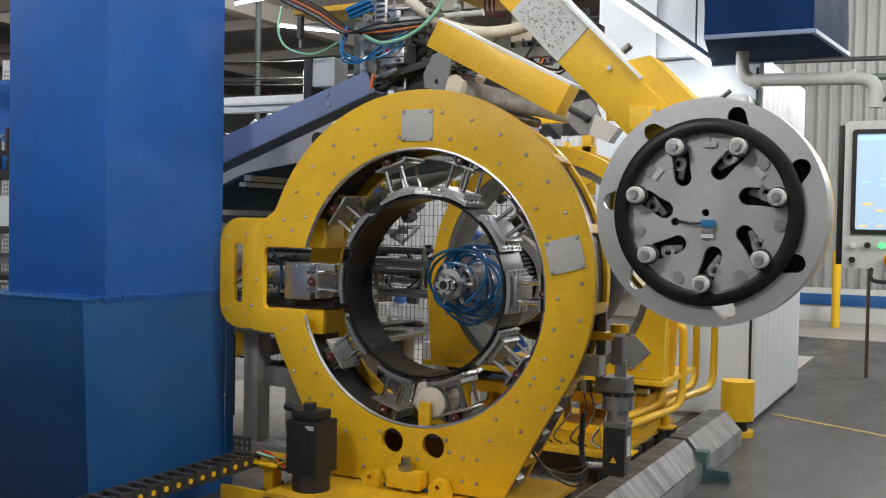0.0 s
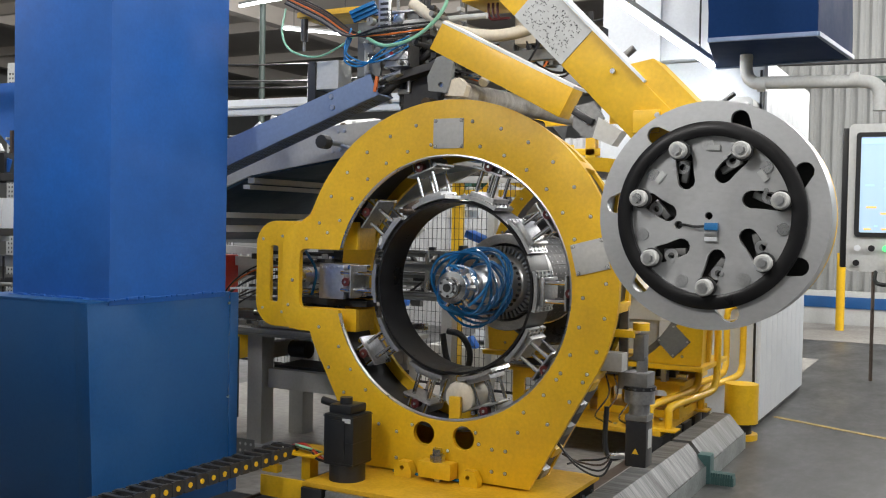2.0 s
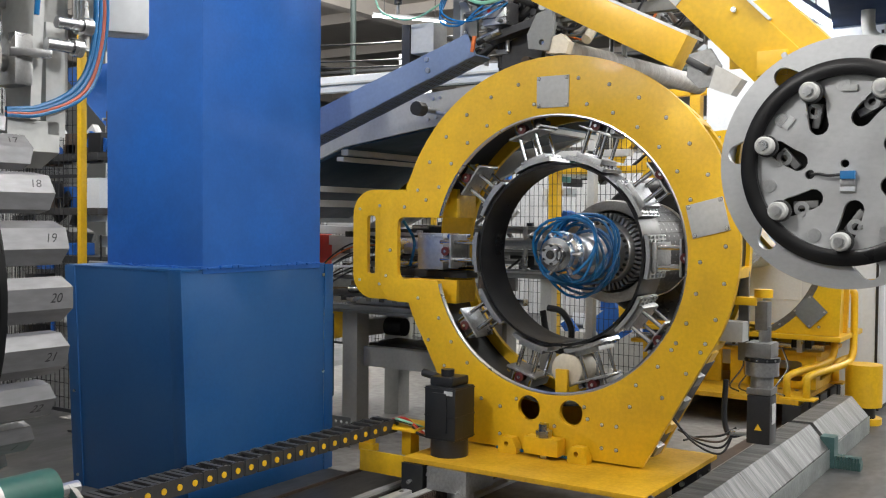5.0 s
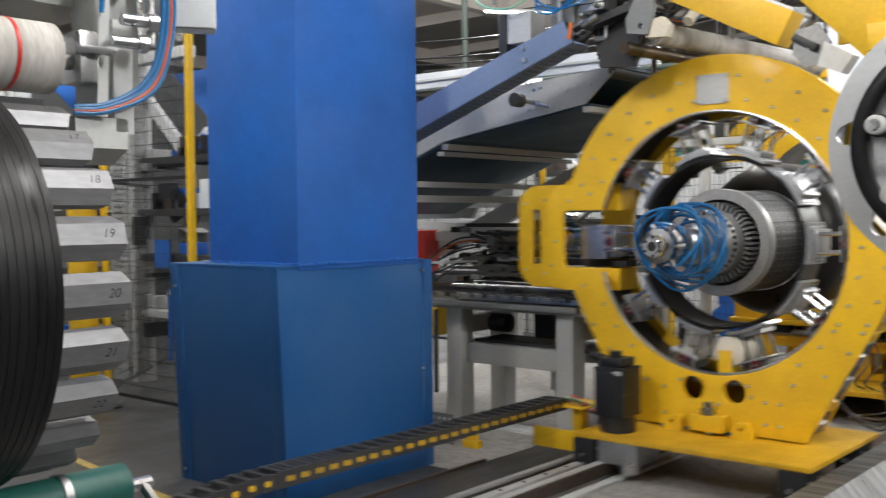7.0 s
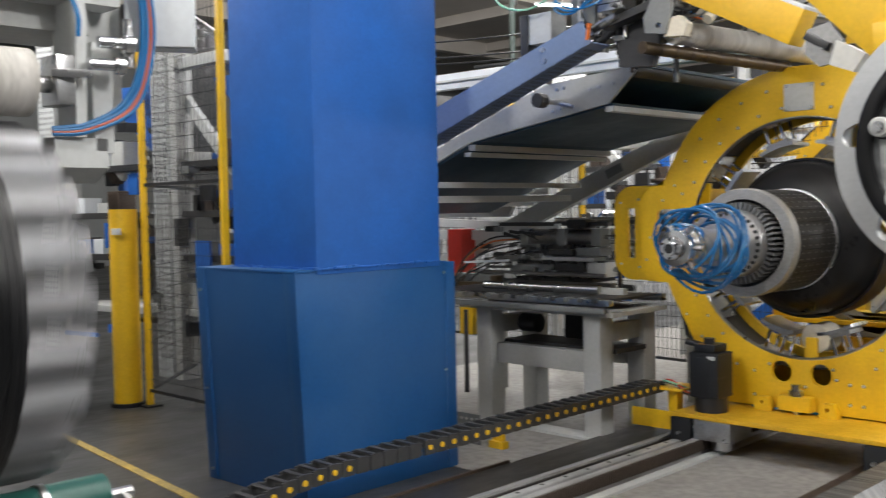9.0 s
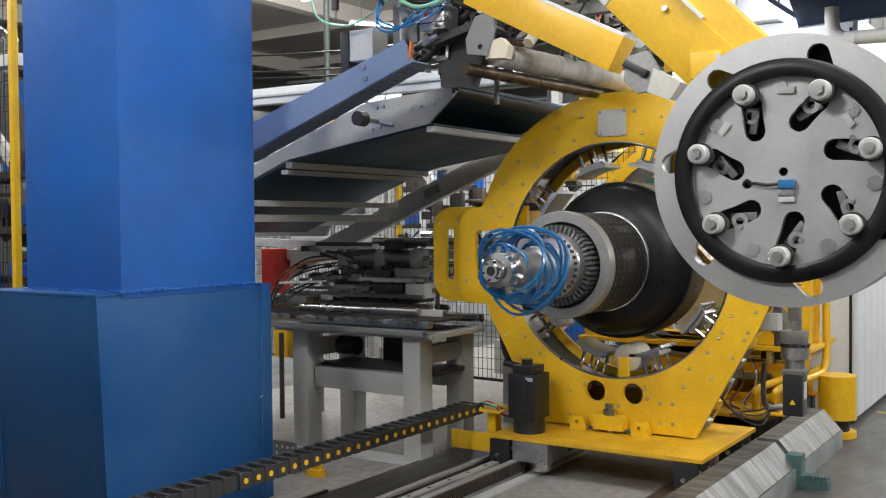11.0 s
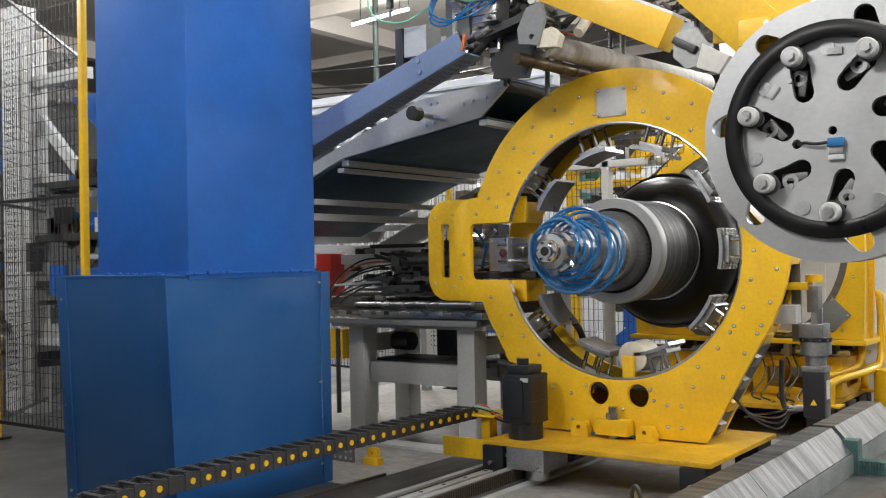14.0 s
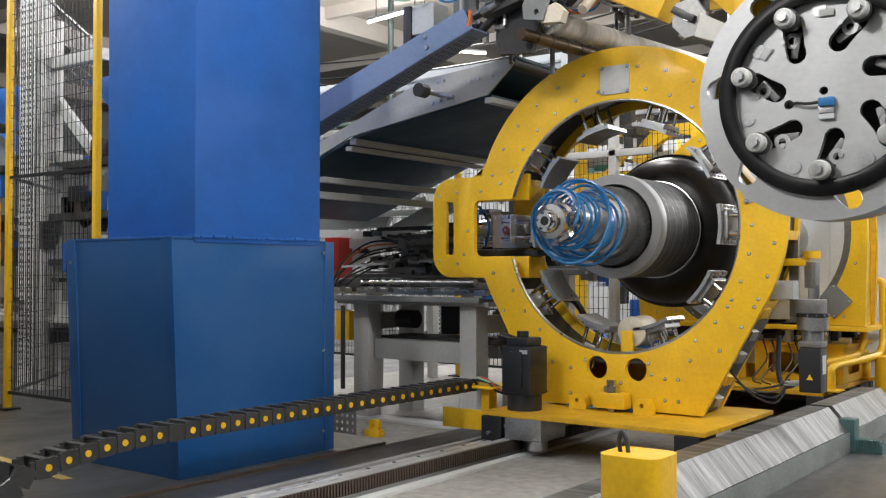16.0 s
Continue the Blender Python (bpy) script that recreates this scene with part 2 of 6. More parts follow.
def sweep(bm, pts, r, seg=8, closed=False):
    """A round bar along a line of points."""
    pts = [Vector(p) for p in pts]
    rings, up = [], None
    for i, p in enumerate(pts):
        if closed:
            d = (pts[(i + 1) % len(pts)] - pts[i - 1]).normalized()
        else:
            d = (pts[min(i + 1, len(pts) - 1)] - pts[max(i - 1, 0)]).normalized()
        if up is None:
            up = d.orthogonal().normalized()
        up = (up - d * up.dot(d)).normalized()
        side = d.cross(up)
        rings.append([bm.verts.new(p + (up * math.cos(a) + side * math.sin(a)) * r) for a in [2 * math.pi * k / seg for k in range(seg)]])
    pairs = list(zip(rings, rings[1:])) + ([(rings[-1], rings[0])] if closed else [])
    for a, b in pairs:
        for i in range(seg):
            j = (i + 1) % seg
            bm.faces.new((a[i], a[j], b[j], b[i]))
    if not closed:
        bm.faces.new(rings[0])
        bm.faces.new(rings[-1])
    return bm


def S(*a, **k):
    return sweep(bmesh.new(), *a, **k)


def curve(pts, n=8):
    """A smooth line through points."""
    pts = [Vector(p) for p in pts]
    full = [pts[0] * 2 - pts[1]] + pts + [pts[-1] * 2 - pts[-2]]
    out = []
    for i in range(1, len(full) - 2):
        a, b, c, d = full[i - 1:i + 3]
        for k in range(n):
            t = k / n
            out.append(0.5 * ((2 * b) + (c - a) * t + (2 * a - 5 * b + 4 * c - d) * t * t + (3 * b - a - 3 * c + d) * t ** 3))
    return out + [pts[-1]]


def arc(cx, cz, r, a0, a1, n):
    return [(cx + r * math.cos(radians(a0 + (a1 - a0) * i / n)), cz + r * math.sin(radians(a0 + (a1 - a0) * i / n))) for i in range(n + 1)]


def rounded(x0, x1, z0, z1, r, n=6):
    return arc(x1 - r, z0 + r, r, -90, 0, n) + arc(x1 - r, z1 - r, r, 0, 90, n) + arc(x0 + r, z1 - r, r, 90, 180, n) + arc(x0 + r, z0 + r, r, 180, 270, n)


def plate(loops, y0, y1, m=None):
    """A plate in the x-z plane: the first loop is its outline, the others are holes through it."""
    bm = bmesh.new()
    edges = []
    for loop in loops:
        vs = [bm.verts.new((x, y0, z)) for x, z in loop]
        edges += [bm.edges.new((vs[i], vs[(i + 1) % len(vs)])) for i in range(len(vs))]
    bmesh.ops.triangle_fill(bm, use_beauty=True, use_dissolve=True, edges=edges)
    out = bmesh.ops.extrude_face_region(bm, geom=bm.faces[:])
    bmesh.ops.translate(bm, vec=(0, y1 - y0, 0), verts=[v for v in out["geom"] if isinstance(v, bmesh.types.BMVert)])
    if m is not None:
        bmesh.ops.transform(bm, matrix=m, verts=bm.verts)
    return bm


def eased(bm, r=0.005):
    """Rounds the sharp rims of a plate."""
    es = [e for e in bm.edges if e.is_manifold and e.calc_face_angle(0) > radians(60)]
    bmesh.ops.bevel(bm, geom=es, offset=r, segments=2, affect="EDGES", profile=0.7, clamp_overlap=True)
    return bm


def beam(bm, p, q, w, h, bevel=0.0, up=(0, 0, 1)):
    """A square bar from p to q, w wide sideways and h high."""
    p, q = Vector(p), Vector(q)
    d = (q - p).normalized()
    side = d.cross(Vector(up)).normalized()
    u = side.cross(d)
    m = Matrix((side, d, u)).transposed().to_4x4()
    m.translation = (p + q) / 2
    return box(bm, -w / 2, w / 2, -(q - p).length / 2, (q - p).length / 2, -h / 2, h / 2, bevel, m)


def BM(*a, **k):
    return beam(bmesh.new(), *a, **k)


def bolt(bm, x, y, z, r=0.011, h=0.008):
    """A bolt head on a face that looks towards -y."""
    return cyl(bm, (x, y, z), (x, y - h, z), r, 8)


def ringed_bolt(r=0.0088):
    """Mesh of a bright bolt head with its shadow as a dark ring, on a face that looks towards -y."""
    bm = bmesh.new()
    lathe(bm, [(r * 0.9, 0.0), (r * 1.22, 0.0), (r * 1.22, -0.0012), (r * 0.9, -0.0012)], seg=12, close=True)
    n = len(bm.faces)
    lathe(bm, [(r, 0.0), (r, -0.004), (r * 0.78, -0.0072), (r * 0.42, -0.0078), (r * 0.36, -0.005)], seg=12)
    bm.faces.ensure_lookup_table()
    for f in bm.faces[n:]:
        f.material_index = 1
    return link_mesh("bolt", bm, (DARK, BOLT))


def clutter(t, seed, n, x, y, z, mats, size=(0.03, 0.14), rods=0):
    """Fills a stretch of a machine with small boxes, plates and rods."""
    rng = random.Random(seed)
    for i in range(n):
        w = [rng.uniform(*size) for k in range(3)]
        w[rng.randrange(3)] *= 0.35
        part(rng.choice(("bracket", "cover", "block")), B(-w[0], w[0], -w[1], w[1], -w[2], w[2], 0.004), rng.choice(mats), t, at=pose(rng.uniform(*x), rng.uniform(*y), rng.uniform(*z), 0, rng.choice((0, 0, 0, 20, -35)), rng.choice((0, 0, 90))))
    for i in range(rods):
        p = Vector((rng.uniform(*x), rng.uniform(*y), rng.uniform(*z)))
        d = Vector(rng.choice(((1, 0, 0), (0, 1, 0), (0, 0, 1), (0.8, 0, 0.6)))) * rng.uniform(0.2, 0.6)
        part("rod", C(p - d / 2, p + d / 2, rng.uniform(0.008, 0.025), 10), rng.choice(mats), t)


# ---- the hall ----
def hall():
    bm = bmesh.new()
    box(bm, -40, 40, -40, 60, -0.2, 0.0)
    solid("floor", bm, CONCRETE, "worn grey concrete factory floor", "floor", kind="structure")
    for name, a in (("wall_north", (-40, 40, 30, 30.2, 0, 8)), ("wall_west", (-26.2, -26, -30, 30, 0, 8)), ("wall_south", (-40, 40, -16.2, -16, 0, 8)), ("wall_east", (26, 26.2, -30, 30, 0, 8))):
        solid(name, B(*a), SHEET, "plain light factory wall", "wall", kind="structure")
    bm = B(-40, 40, -30, 40, 6.6, 6.8)
    for x in range(-24, 26, 6):
        box(bm, x - 0.15, x + 0.15, -16, 30, 6.2, 6.6)
    for y in range(-14, 30, 4):
        box(bm, -26, 26, y - 0.06, y + 0.06, 6.35, 6.6)
    solid("ceiling", bm, BEIGE, "beige sheet ceiling on steel beams", "ceiling", kind="structure")
    bm = B(-0.42, 0.44, -5.0, -0.9, 0.0, 0.004)
    box(bm, -4.0, 0.79, -0.9, 8.0, 0.0, 0.004)
    solid("floor_machine_bed", bm, PALE_FLOOR, "dusty pale concrete floor under the machine", "floor", kind="structure")
    solid("floor_far_bay", B(-3.0, 24, 10.4, 13.3, 0.0, 0.004), PALE_FLOOR, "pale worn floor of the far bay", "floor", kind="structure")
    # painted floor lines
    for i, (p, q, w) in enumerate((((1.02, 3.55, 0.002), (4.2, 2.0, 0.002), 0.06), ((-5.4, -1.9, 0.002), (-1.9, -2.3, 0.002), 0.06), ((3.0, 8.2, 0.002), (6.5, 8.0, 0.002), 0.5))):
        solid("floor_line", BM(p, q, w, 0.004), LINE, "worn yellow line painted on the floor", "floor marking", kind="structure")


hall()


def tube_lamp(p, q, label="lit white fluorescent tube lamp hung under the ceiling"):
    p, q = Vector(p), Vector(q)
    t = thing("tube_lamp", label, "lamp", group="ceiling lamps")
    up = Vector((0, 0, 0.06))
    part("housing", BM(p + up, q + up, 0.07, 0.04, 0.008), GREY_M, t)
    part("tube", C(p + up * 0.3, q + up * 0.3, 0.022, 12), TUBE, t, "glowing white tube")
    for k in (0.15, 0.85):
        e = p.lerp(q, k)
        part("hanger", C(e + up, (e.x, e.y, 6.62), 0.008, 6), DARK, t)
    return t


for a, b in (((-8.05, 7.0, 5.10), (-6.9, 7.0, 5.17)), ((-9.5, 10, 5.4), (-8.6, 11.2, 5.4)), ((5.5, 12.0, 5.2), (7.0, 12.0, 5.2)), ((-14, 9, 5.3), (-13, 10.4, 5.3))):
    tube_lamp(a, b)


# ---- blue column ----
def column():
    t = thing("steel_column", "blue painted square building column with a wider darker blue boxed base", "column")
    x0, x1, y0, y1 = -2.167, -1.416, -1.889, -0.975
    part("shaft", B(x0, x1, y0, y1, 1.2, 6.6, 0.008), BLUE, t, "bright blue shaft")
    bx0, bx1, by0, by1, lean = -2.335, -1.422, -2.026, -0.930, 0.055
    bm = B(bx0, bx1, by0, by1, 0.0, 1.216, 0.004)
    for v in bm.verts:  # the sheets towards the aisle lean in at the foot
        if v.co.y < -1.9:
            v.co.y += lean * (1.216 - v.co.z) / 1.216
    part("base_casing", bm, BLUE_D, t, "dark blue sheet steel casing")
    part("base_cap", B(bx0 - 0.004, bx1 + 0.004, by0 - 0.004, by1 + 0.004, 1.214, 1.228, 0.004), BLUE_D, t)
    random.seed(4)
    for u0, u1, v0, v1 in ((x0 - 0.013, x1 + 0.01, y0 - 0.016, y0 + 0.004), (x1 - 0.004, x1 + 0.012, y0 - 0.011, y1)):
        bm = bmesh.new()
        n = 22
        for i in range(n):
            u, v = i / n, (i + random.uniform(0.7, 1.3)) / n
            h, e = random.uniform(0.002, 0.013), random.uniform(-0.006, 0.004)
            if u1 - u0 > 0.1:
                box(bm, u0 + (u1 - u0) * u, u0 + (u1 - u0) * v, v0 + e, v1, 1.224, 1.229 + h, 0.003)
            else:
                box(bm, u0, u1 + e, v0 + (v1 - v0) * u, v0 + (v1 - v0) * v, 1.224, 1.229 + h, 0.003)
        part("paint_fillet", bm, BLUE, t, "uneven painted sealant bead")
    part("corner_strip", B(bx1 + 0.001, bx1 + 0.009, by1 - 0.002, by1 + 0.072, 0.0, 1.222, 0.002), BLUE_D, t)
    strip = B(bx0 - 0.008, bx0 + 0.075, by0 - 0.008, by0, 0.0, 1.222, 0.002)
    edge = B(bx1 - 0.09, bx1 + 0.004, by0 - 0.008, by0, 0.0, 1.222, 0.002)
    for bm in (strip, edge):
        for v in bm.verts:
            v.co.y += lean * (1.222 - v.co.z) / 1.222
        part("corner_strip", bm, BLUE_D, t)
    for z in (1.16, 0.59, 0.12):
        part("screw", C((bx1 + 0.009, by1 - 0.02, z), (bx1 + 0.016, by1 - 0.02, z), 0.009, 8), STEEL, t)
        y = by0 - 0.008 + lean * (1.28 - z) / 1.222
        part("screw", C((bx0 + 0.035, y, z - 0.06), (bx0 + 0.035, y - 0.006, z - 0.06), 0.009, 8), STEEL, t)
    return t


column()


# ---- floor rails, rack and guard ----
def track():
    for x, x0, x1 in ((-0.58, -0.70, -0.48), (0.62, 0.44, 0.76)):
        t = thing("floor_rail", "greasy steel slide rail on a brown base beam", "rail", group="carriage rails")
        part("base_beam", B(x0, x1, -5.0, 3.4, 0.0, 0.035, 0.004), RUST, t)
        part("rail", B(x - 0.03, x + 0.03, -5.0, 3.4, 0.035, 0.085, 0.008), RAIL, t, "polished steel rail head")
        for i in range(40):
            part("bolt", C((x, -4.9 + i * 0.2, 0.085), (x, -4.9 + i * 0.2, 0.087), 0.012, 8), DARK, t)
    t = thing("gear_rack", "toothed steel gear rack on a grey edge strip", "gear rack")
    part("rack_bar", B(-0.475, -0.43, -5.0, 3.4, 0.0, 0.105, 0.003), RAIL, t)
    part("strip", B(-0.40, -0.34, -5.0, 3.4, 0.0, 0.022, 0.003), GREY_L, t)
    bm = bmesh.new()
    y = -3.6
    while y < 1.2:
        box(bm, -0.43, -0.412, y, y + 0.010, 0.035, 0.10)
        y += 0.020
    tagged(part("toothing", bm, RUST, t), kind="stuff")
    part("drip_tray", B(-1.10, -0.72, -5.0, 3.4, 0.0, 0.045, 0.003), TRAY, t)
    part("tray_lip", B(-1.12, -1.10, -5.0, -0.75, 0.0, 0.06, 0.003), RUST, t)
    part("cover_strip", B(-0.775, -0.735, -5.0, 3.4, 0.045, 0.06, 0.002), RAIL, t, "bright worn steel strip")
    g = thing("rail_guard", "dented bare aluminium sheet guard with a chamfered top beside the rail", "guard")
    for y0, y1 in ((-2.6, -0.55), (-0.545, 0.88), (0.95, 2.1)):
        prof = [(0.79, 0.0), (1.055, 0.0), (1.05, 0.12), (0.935, 0.25), (0.81, 0.25), (0.79, 0.2)]
        bm = plate([prof], y0, y1)
        part("sheet", bm, FOIL, g, smooth=False)
    part("kick_strip", B(1.056, 1.060, -2.6, 2.1, 0.0, 0.118, 0.001), MARKED, g)
    b = thing("hose_block", "teal plastic block with a ribbed end against the guard", "block")
    part("body", B(1.0, 1.085, 0.86, 0.97, 0.0, 0.19, 0.008), TEAL, b)
    bm = bmesh.new()
    for i in range(9):
        box(bm, 1.085 + i * 0.016, 1.095 + i * 0.016, 0.88, 0.96, 0.0, 0.075)
    box(bm, 1.085, 1.23, 0.885, 0.955, 0.0, 0.05)
    part("ribs", bm, TEAL, b)
    w = thing("floor_weight", "yellow steel block with a black lifting eye on the floor", "weight")
    part("body", plate([rounded(1.0, 1.225, -2.11, -1.9, 0.05)], 0.0, 0.42, Matrix(((1, 0, 0, 0), (0, 0, 1, 0), (0, 1, 0, 0), (0, 0, 0, 1)))), YELLOW, w)
    part("lifting_eye", S(curve([(1.05, -2.02, 0.415), (1.05, -2.03, 0.46), (1.063, -2.03, 0.49), (1.08, -2.03, 0.46), (1.08, -2.02, 0.415)], 6), 0.008), DARK, w)
    f = thing("foot_plate", "perforated dark steel sheet standing by the feeder table", "sheet")
    x0, y0, cols, rows = -2.05, -0.42, 9, 4
    loops = [[(x0, 0.0), (x0 + 0.42, 0.0), (x0 + 0.42, 0.20), (x0, 0.20)]]
    for i in range(cols):
        for k in range(rows):
            loops.append(arc(x0 + 0.03 + i * 0.045, 0.03 + k * 0.045, 0.012, 0, 300, 5))
    part("sheet", plate(loops, y0, y0 + 0.004), GREY_M, f)


track()


# ---- transfer ring on its carriage ----
def ring_outline(ro, hx, z0, z1, base=0.52, zb=-1.05):
    """Ring plate with a trapezoid foot and a handle block at its left, round the axis."""
    pts = [(-base, zb), (base, zb)]
    pts += arc(0.005, 0.052, ro, -33, 163, 64)
    pts += [(-0.93, z1)] + arc(hx + 0.13, z1 - 0.13, 0.13, 90, 180, 6) + arc(hx + 0.13, z0 + 0.13, 0.13, 180, 270, 6) + [(-0.93, z0)]
    pts += arc(0.005, 0.052, ro, 201, 213, 5)
    return pts


def ring_inner(ri, sx, s0, s1):
    """Bore of the ring, opened at its left into a slot."""
    a1, a0 = math.degrees(math.asin(s1 / ri)), math.degrees(math.asin(s0 / ri))
    pts = arc(0, 0, ri, -180 - a0, 180 - a1, 72)
    pts += arc(sx + 0.04, s1 - 0.04, 0.04, 90, 180, 4) + arc(sx + 0.04, s0 + 0.04, 0.04, 180, 270, 4)
    return pts


def transfer_ring():
    t = thing("transfer_ring", "large yellow steel transfer ring on a sliding floor carriage, scuffed paint", "machine")
    up = Matrix.Translation((0, 0, AZ))
    hole = [arc(x, -0.82, 0.066, 0, 345, 20) for x in (-0.124, 0.124)]
    part("front_plate", eased(plate([ring_outline(0.988, -1.125, -0.30, 0.345), ring_inner(0.738, -1.0, -0.165, 0.19)] + hole, 0.0, 0.035, up)), YELLOW, t, "scuffed yellow front plate")
    rear_line = [(-0.48, -1.05), (0.48, -1.05)] + arc(0, 0.05, 0.935, -33, 213, 80)
    part("rear_plate", plate([rear_line, arc(0, 0, 0.73, 0, 356, 80)], 0.36, 0.39, up), YELLOW, t)
    hy = 0.11
    loop = [(-0.66, -0.30), (-0.66, -0.165)] + arc(-1.14, -0.125, 0.04, 270, 180, 4) + arc(-1.14, 0.15, 0.04, 180, 90, 4) + [(-0.66, 0.19), (-0.66, 0.355)]
    loop += arc(-1.264, 0.205, 0.15, 90, 180, 7) + arc(-1.264, -0.15, 0.15, 180, 270, 7)
    part("handle_plate", eased(plate([loop, rounded(-1.305, -1.245, -0.15, 0.20, 0.015, 3)], hy, hy + 0.03, up)), YELLOW, t)
    for x, z in ((-1.36, 0.24), (-1.36, -0.19), (-1.21, 0.26), (-1.21, -0.21)):
        part("plate_screw", C((x, hy, AZ + z), (x, hy - 0.006, AZ + z), 0.009, 8), BOLT, t)
    for z0, z1 in ((0.326, 0.344), (-0.299, -0.281)):
        part("handle_bridge", B(-1.10, -0.72, 0.036, hy - 0.001, AZ + z0, AZ + z1, 0.004), YELLOW, t)
    for z in (0.19, -0.30):
        part("handle_gusset", B(-0.68, -0.665, hy + 0.031, 0.32, AZ + z, AZ + z + 0.13, 0.003), YELLOW_D, t)
    # bright machined edge of the bore, open at the slot
    bm = bmesh.new()
    for a0, a1 in ((-165.5, 164.0),):
        pts = [(0.734 * math.cos(radians(a0 + (a1 - a0) * i / 90)), 0.012, AZ + 0.734 * math.sin(radians(a0 + (a1 - a0) * i / 90))) for i in range(91)]
        sweep(bm, pts, 0.012, 6)
    part("bore_edge", bm, STEEL, t, "bare machined edge")
    # spacers and ladder-like cladding between the plates
    bm_dark = plate([arc(0, 0, 0.80, -159, 157, 90) + arc(0, 0, 0.79, 157, -159, 90)], 0.04, 0.36, up)
    part("inner_drum", bm_dark, DARK, t, "dark inner drum of the ring")
    for y0, y1, r in ((0.035, 0.075, 0.975), (0.315, 0.36, 0.945)):
        part("rim_flange", plate([arc(0, 0.052, r, -31, 160, 60) + arc(0, 0.052, r - 0.02, 160, -31, 60)], y0, y1, up), YELLOW, t)
    part("side_skin", plate([arc(0, 0.052, 0.925, -31, 160, 60) + arc(0, 0.052, 0.915, 160, -31, 60)], 0.07, 0.33, up), BLACK, t, "dark side cover behind the frame")
    for a in range(-31, 160, 24):
        c, s_ = math.cos(radians(a)), math.sin(radians(a))
        part("spacer", BM((0.955 * c, 0.07, AZ + 0.05 + 0.955 * s_), (0.94 * c, 0.33, AZ + 0.05 + 0.94 * s_), 0.05, 0.03, 0.004, up=(c, 0, s_)), YELLOW, t)
    part("foot_web", BM((0.46, 0.2, 0.26), (0.76, 0.2, 0.78), 0.30, 0.012, 0.0, up=(1, 0, -0.6)), DARK, t, "dark lower web")
    part("foot_web", BM((-0.46, 0.2, 0.26), (-0.76, 0.2, 0.78), 0.30, 0.012, 0.0, up=(-1, 0, -0.6)), DARK, t)
    for k in range(5):
        u = k / 4
        part("web_bracket", B(-0.03, 0.03, -0.05, 0.05, -0.02, 0.02, 0.004), (FLANGE, YELLOW, GREY_M, FLANGE, YELLOW)[k], t, at=pose(0.53 + 0.27 * u, 0.16, 0.33 + 0.5 * u, 0, -60, 0))
    # bolts of the front plate
    one = ringed_bolt()
    spots = [(r, a) for k, r in enumerate((0.80, 0.925)) for a in range(-34 + 5 * k, 340, 11) if not (158 < a < 206)]
    for r, a in spots:
        if 235 < a < 305:
            continue
        ob = new("bolt", one)
        ob.parent, ob.location = t, (r * math.cos(radians(a)), 0.0, AZ + r * math.sin(radians(a)))
    for x, z in ((-0.3, -0.83), (-0.3, -0.98), (-0.42, -0.8), (0.3, -0.86), (0.38, -0.86), (0.3, -0.98), (0.38, -0.98), (0.22, -0.84), (0.45, -0.75), (-0.05, -0.9), (0.03, -0.9), (-0.95, 0.25), (-0.8, 0.29), (-1.05, 0.0), (-0.85, -0.27), (-1.08, -0.15), (0.2, -0.78), (-0.2, -0.78)):
        ob = new("bolt", one)
        ob.parent, ob.location = t, (x, 0.0, AZ + z)
    # bare cover plates
    p1 = part("cover_plate", B(-0.093, 0.093, -0.008, 0.0, -0.082, 0.082, 0.002), GREY, t, "bare grey steel cover plate", at=pose(0.0, 0, AZ + 0.852))
    p2 = repeat(p1, pose(0.835, 0, AZ + 0.20, 0, -14, 0))
    for x in (-0.08, 0.08):
        for z in (-0.07, 0.07):
            ob = new("bolt", one)
            ob.parent, ob.location = t, (x, -0.008, AZ + 0.852 + z)
            v = pose(0.835, 0, AZ + 0.20, 0, -14, 0) @ Vector((x, -0.008, z))
            ob = new("bolt", one)
            ob.parent, ob.location = t, v
    # carriage
    part("carriage_plate", B(-0.62, 0.72, -0.46, 0.55, 0.225, 0.25, 0.005), YELLOW_D, t, "yellow carriage plate with oil marks")
    for x in (-0.56, 0.62):
        for y in (-0.36, 0.42):
            s_ = part("slide_block", B(x - 0.06, x + 0.075, y - 0.11, y + 0.11, 0.05, 0.222, 0.006), CHARCOAL, t, "black slide block")
            for k in (-0.07, 0.07):
                part("cap_screw", C((x + 0.075, y + k, 0.17), (x + 0.083, y + k, 0.17), 0.011, 8), STEEL, s_)
            part("grease_nipple", C((x, y - 0.11, 0.13), (x, y - 0.135, 0.13), 0.012, 8), STEEL, s_)
    part("gearbox", B(-0.46, -0.22, -0.47, -0.20, 0.105, 0.224, 0.005), SHOE, t, "grey pinion housing")
    part("pinion", C((-0.335, -0.34, 0.04), (-0.335, -0.34, 0.10), 0.07, 28), STEEL, t)
    # servo motor upright on the plate
    m = part("servo_motor", B(-0.096, 0.096, -0.096, 0.096, 0.09, 0.37, 0.014), CHARCOAL, t, "charcoal servo motor standing upright", at=pose(-0.445, -0.28, 0.25))
    part("motor_flange", C((0, 0, 0.0), (0, 0, 0.09), 0.10, 28), BLACK, m)
    part("motor_cap", B(-0.075, 0.07, -0.08, 0.08, 0.37, 0.42, 0.018), BLACK, m)
    part("connector", C((-0.06, 0.0, 0.40), (-0.17, 0.0, 0.42), 0.022, 12), BLACK, m)
    part("motor_fin", B(-0.045, 0.045, -0.105, -0.096, 0.13, 0.34, 0.004), CHARCOAL, m)
    for z in (0.10, 0.215, 0.355):
        part("body_seam", B(-0.0975, 0.0975, -0.0975, 0.0975, z, z + 0.005, 0.0), BLACK, m)
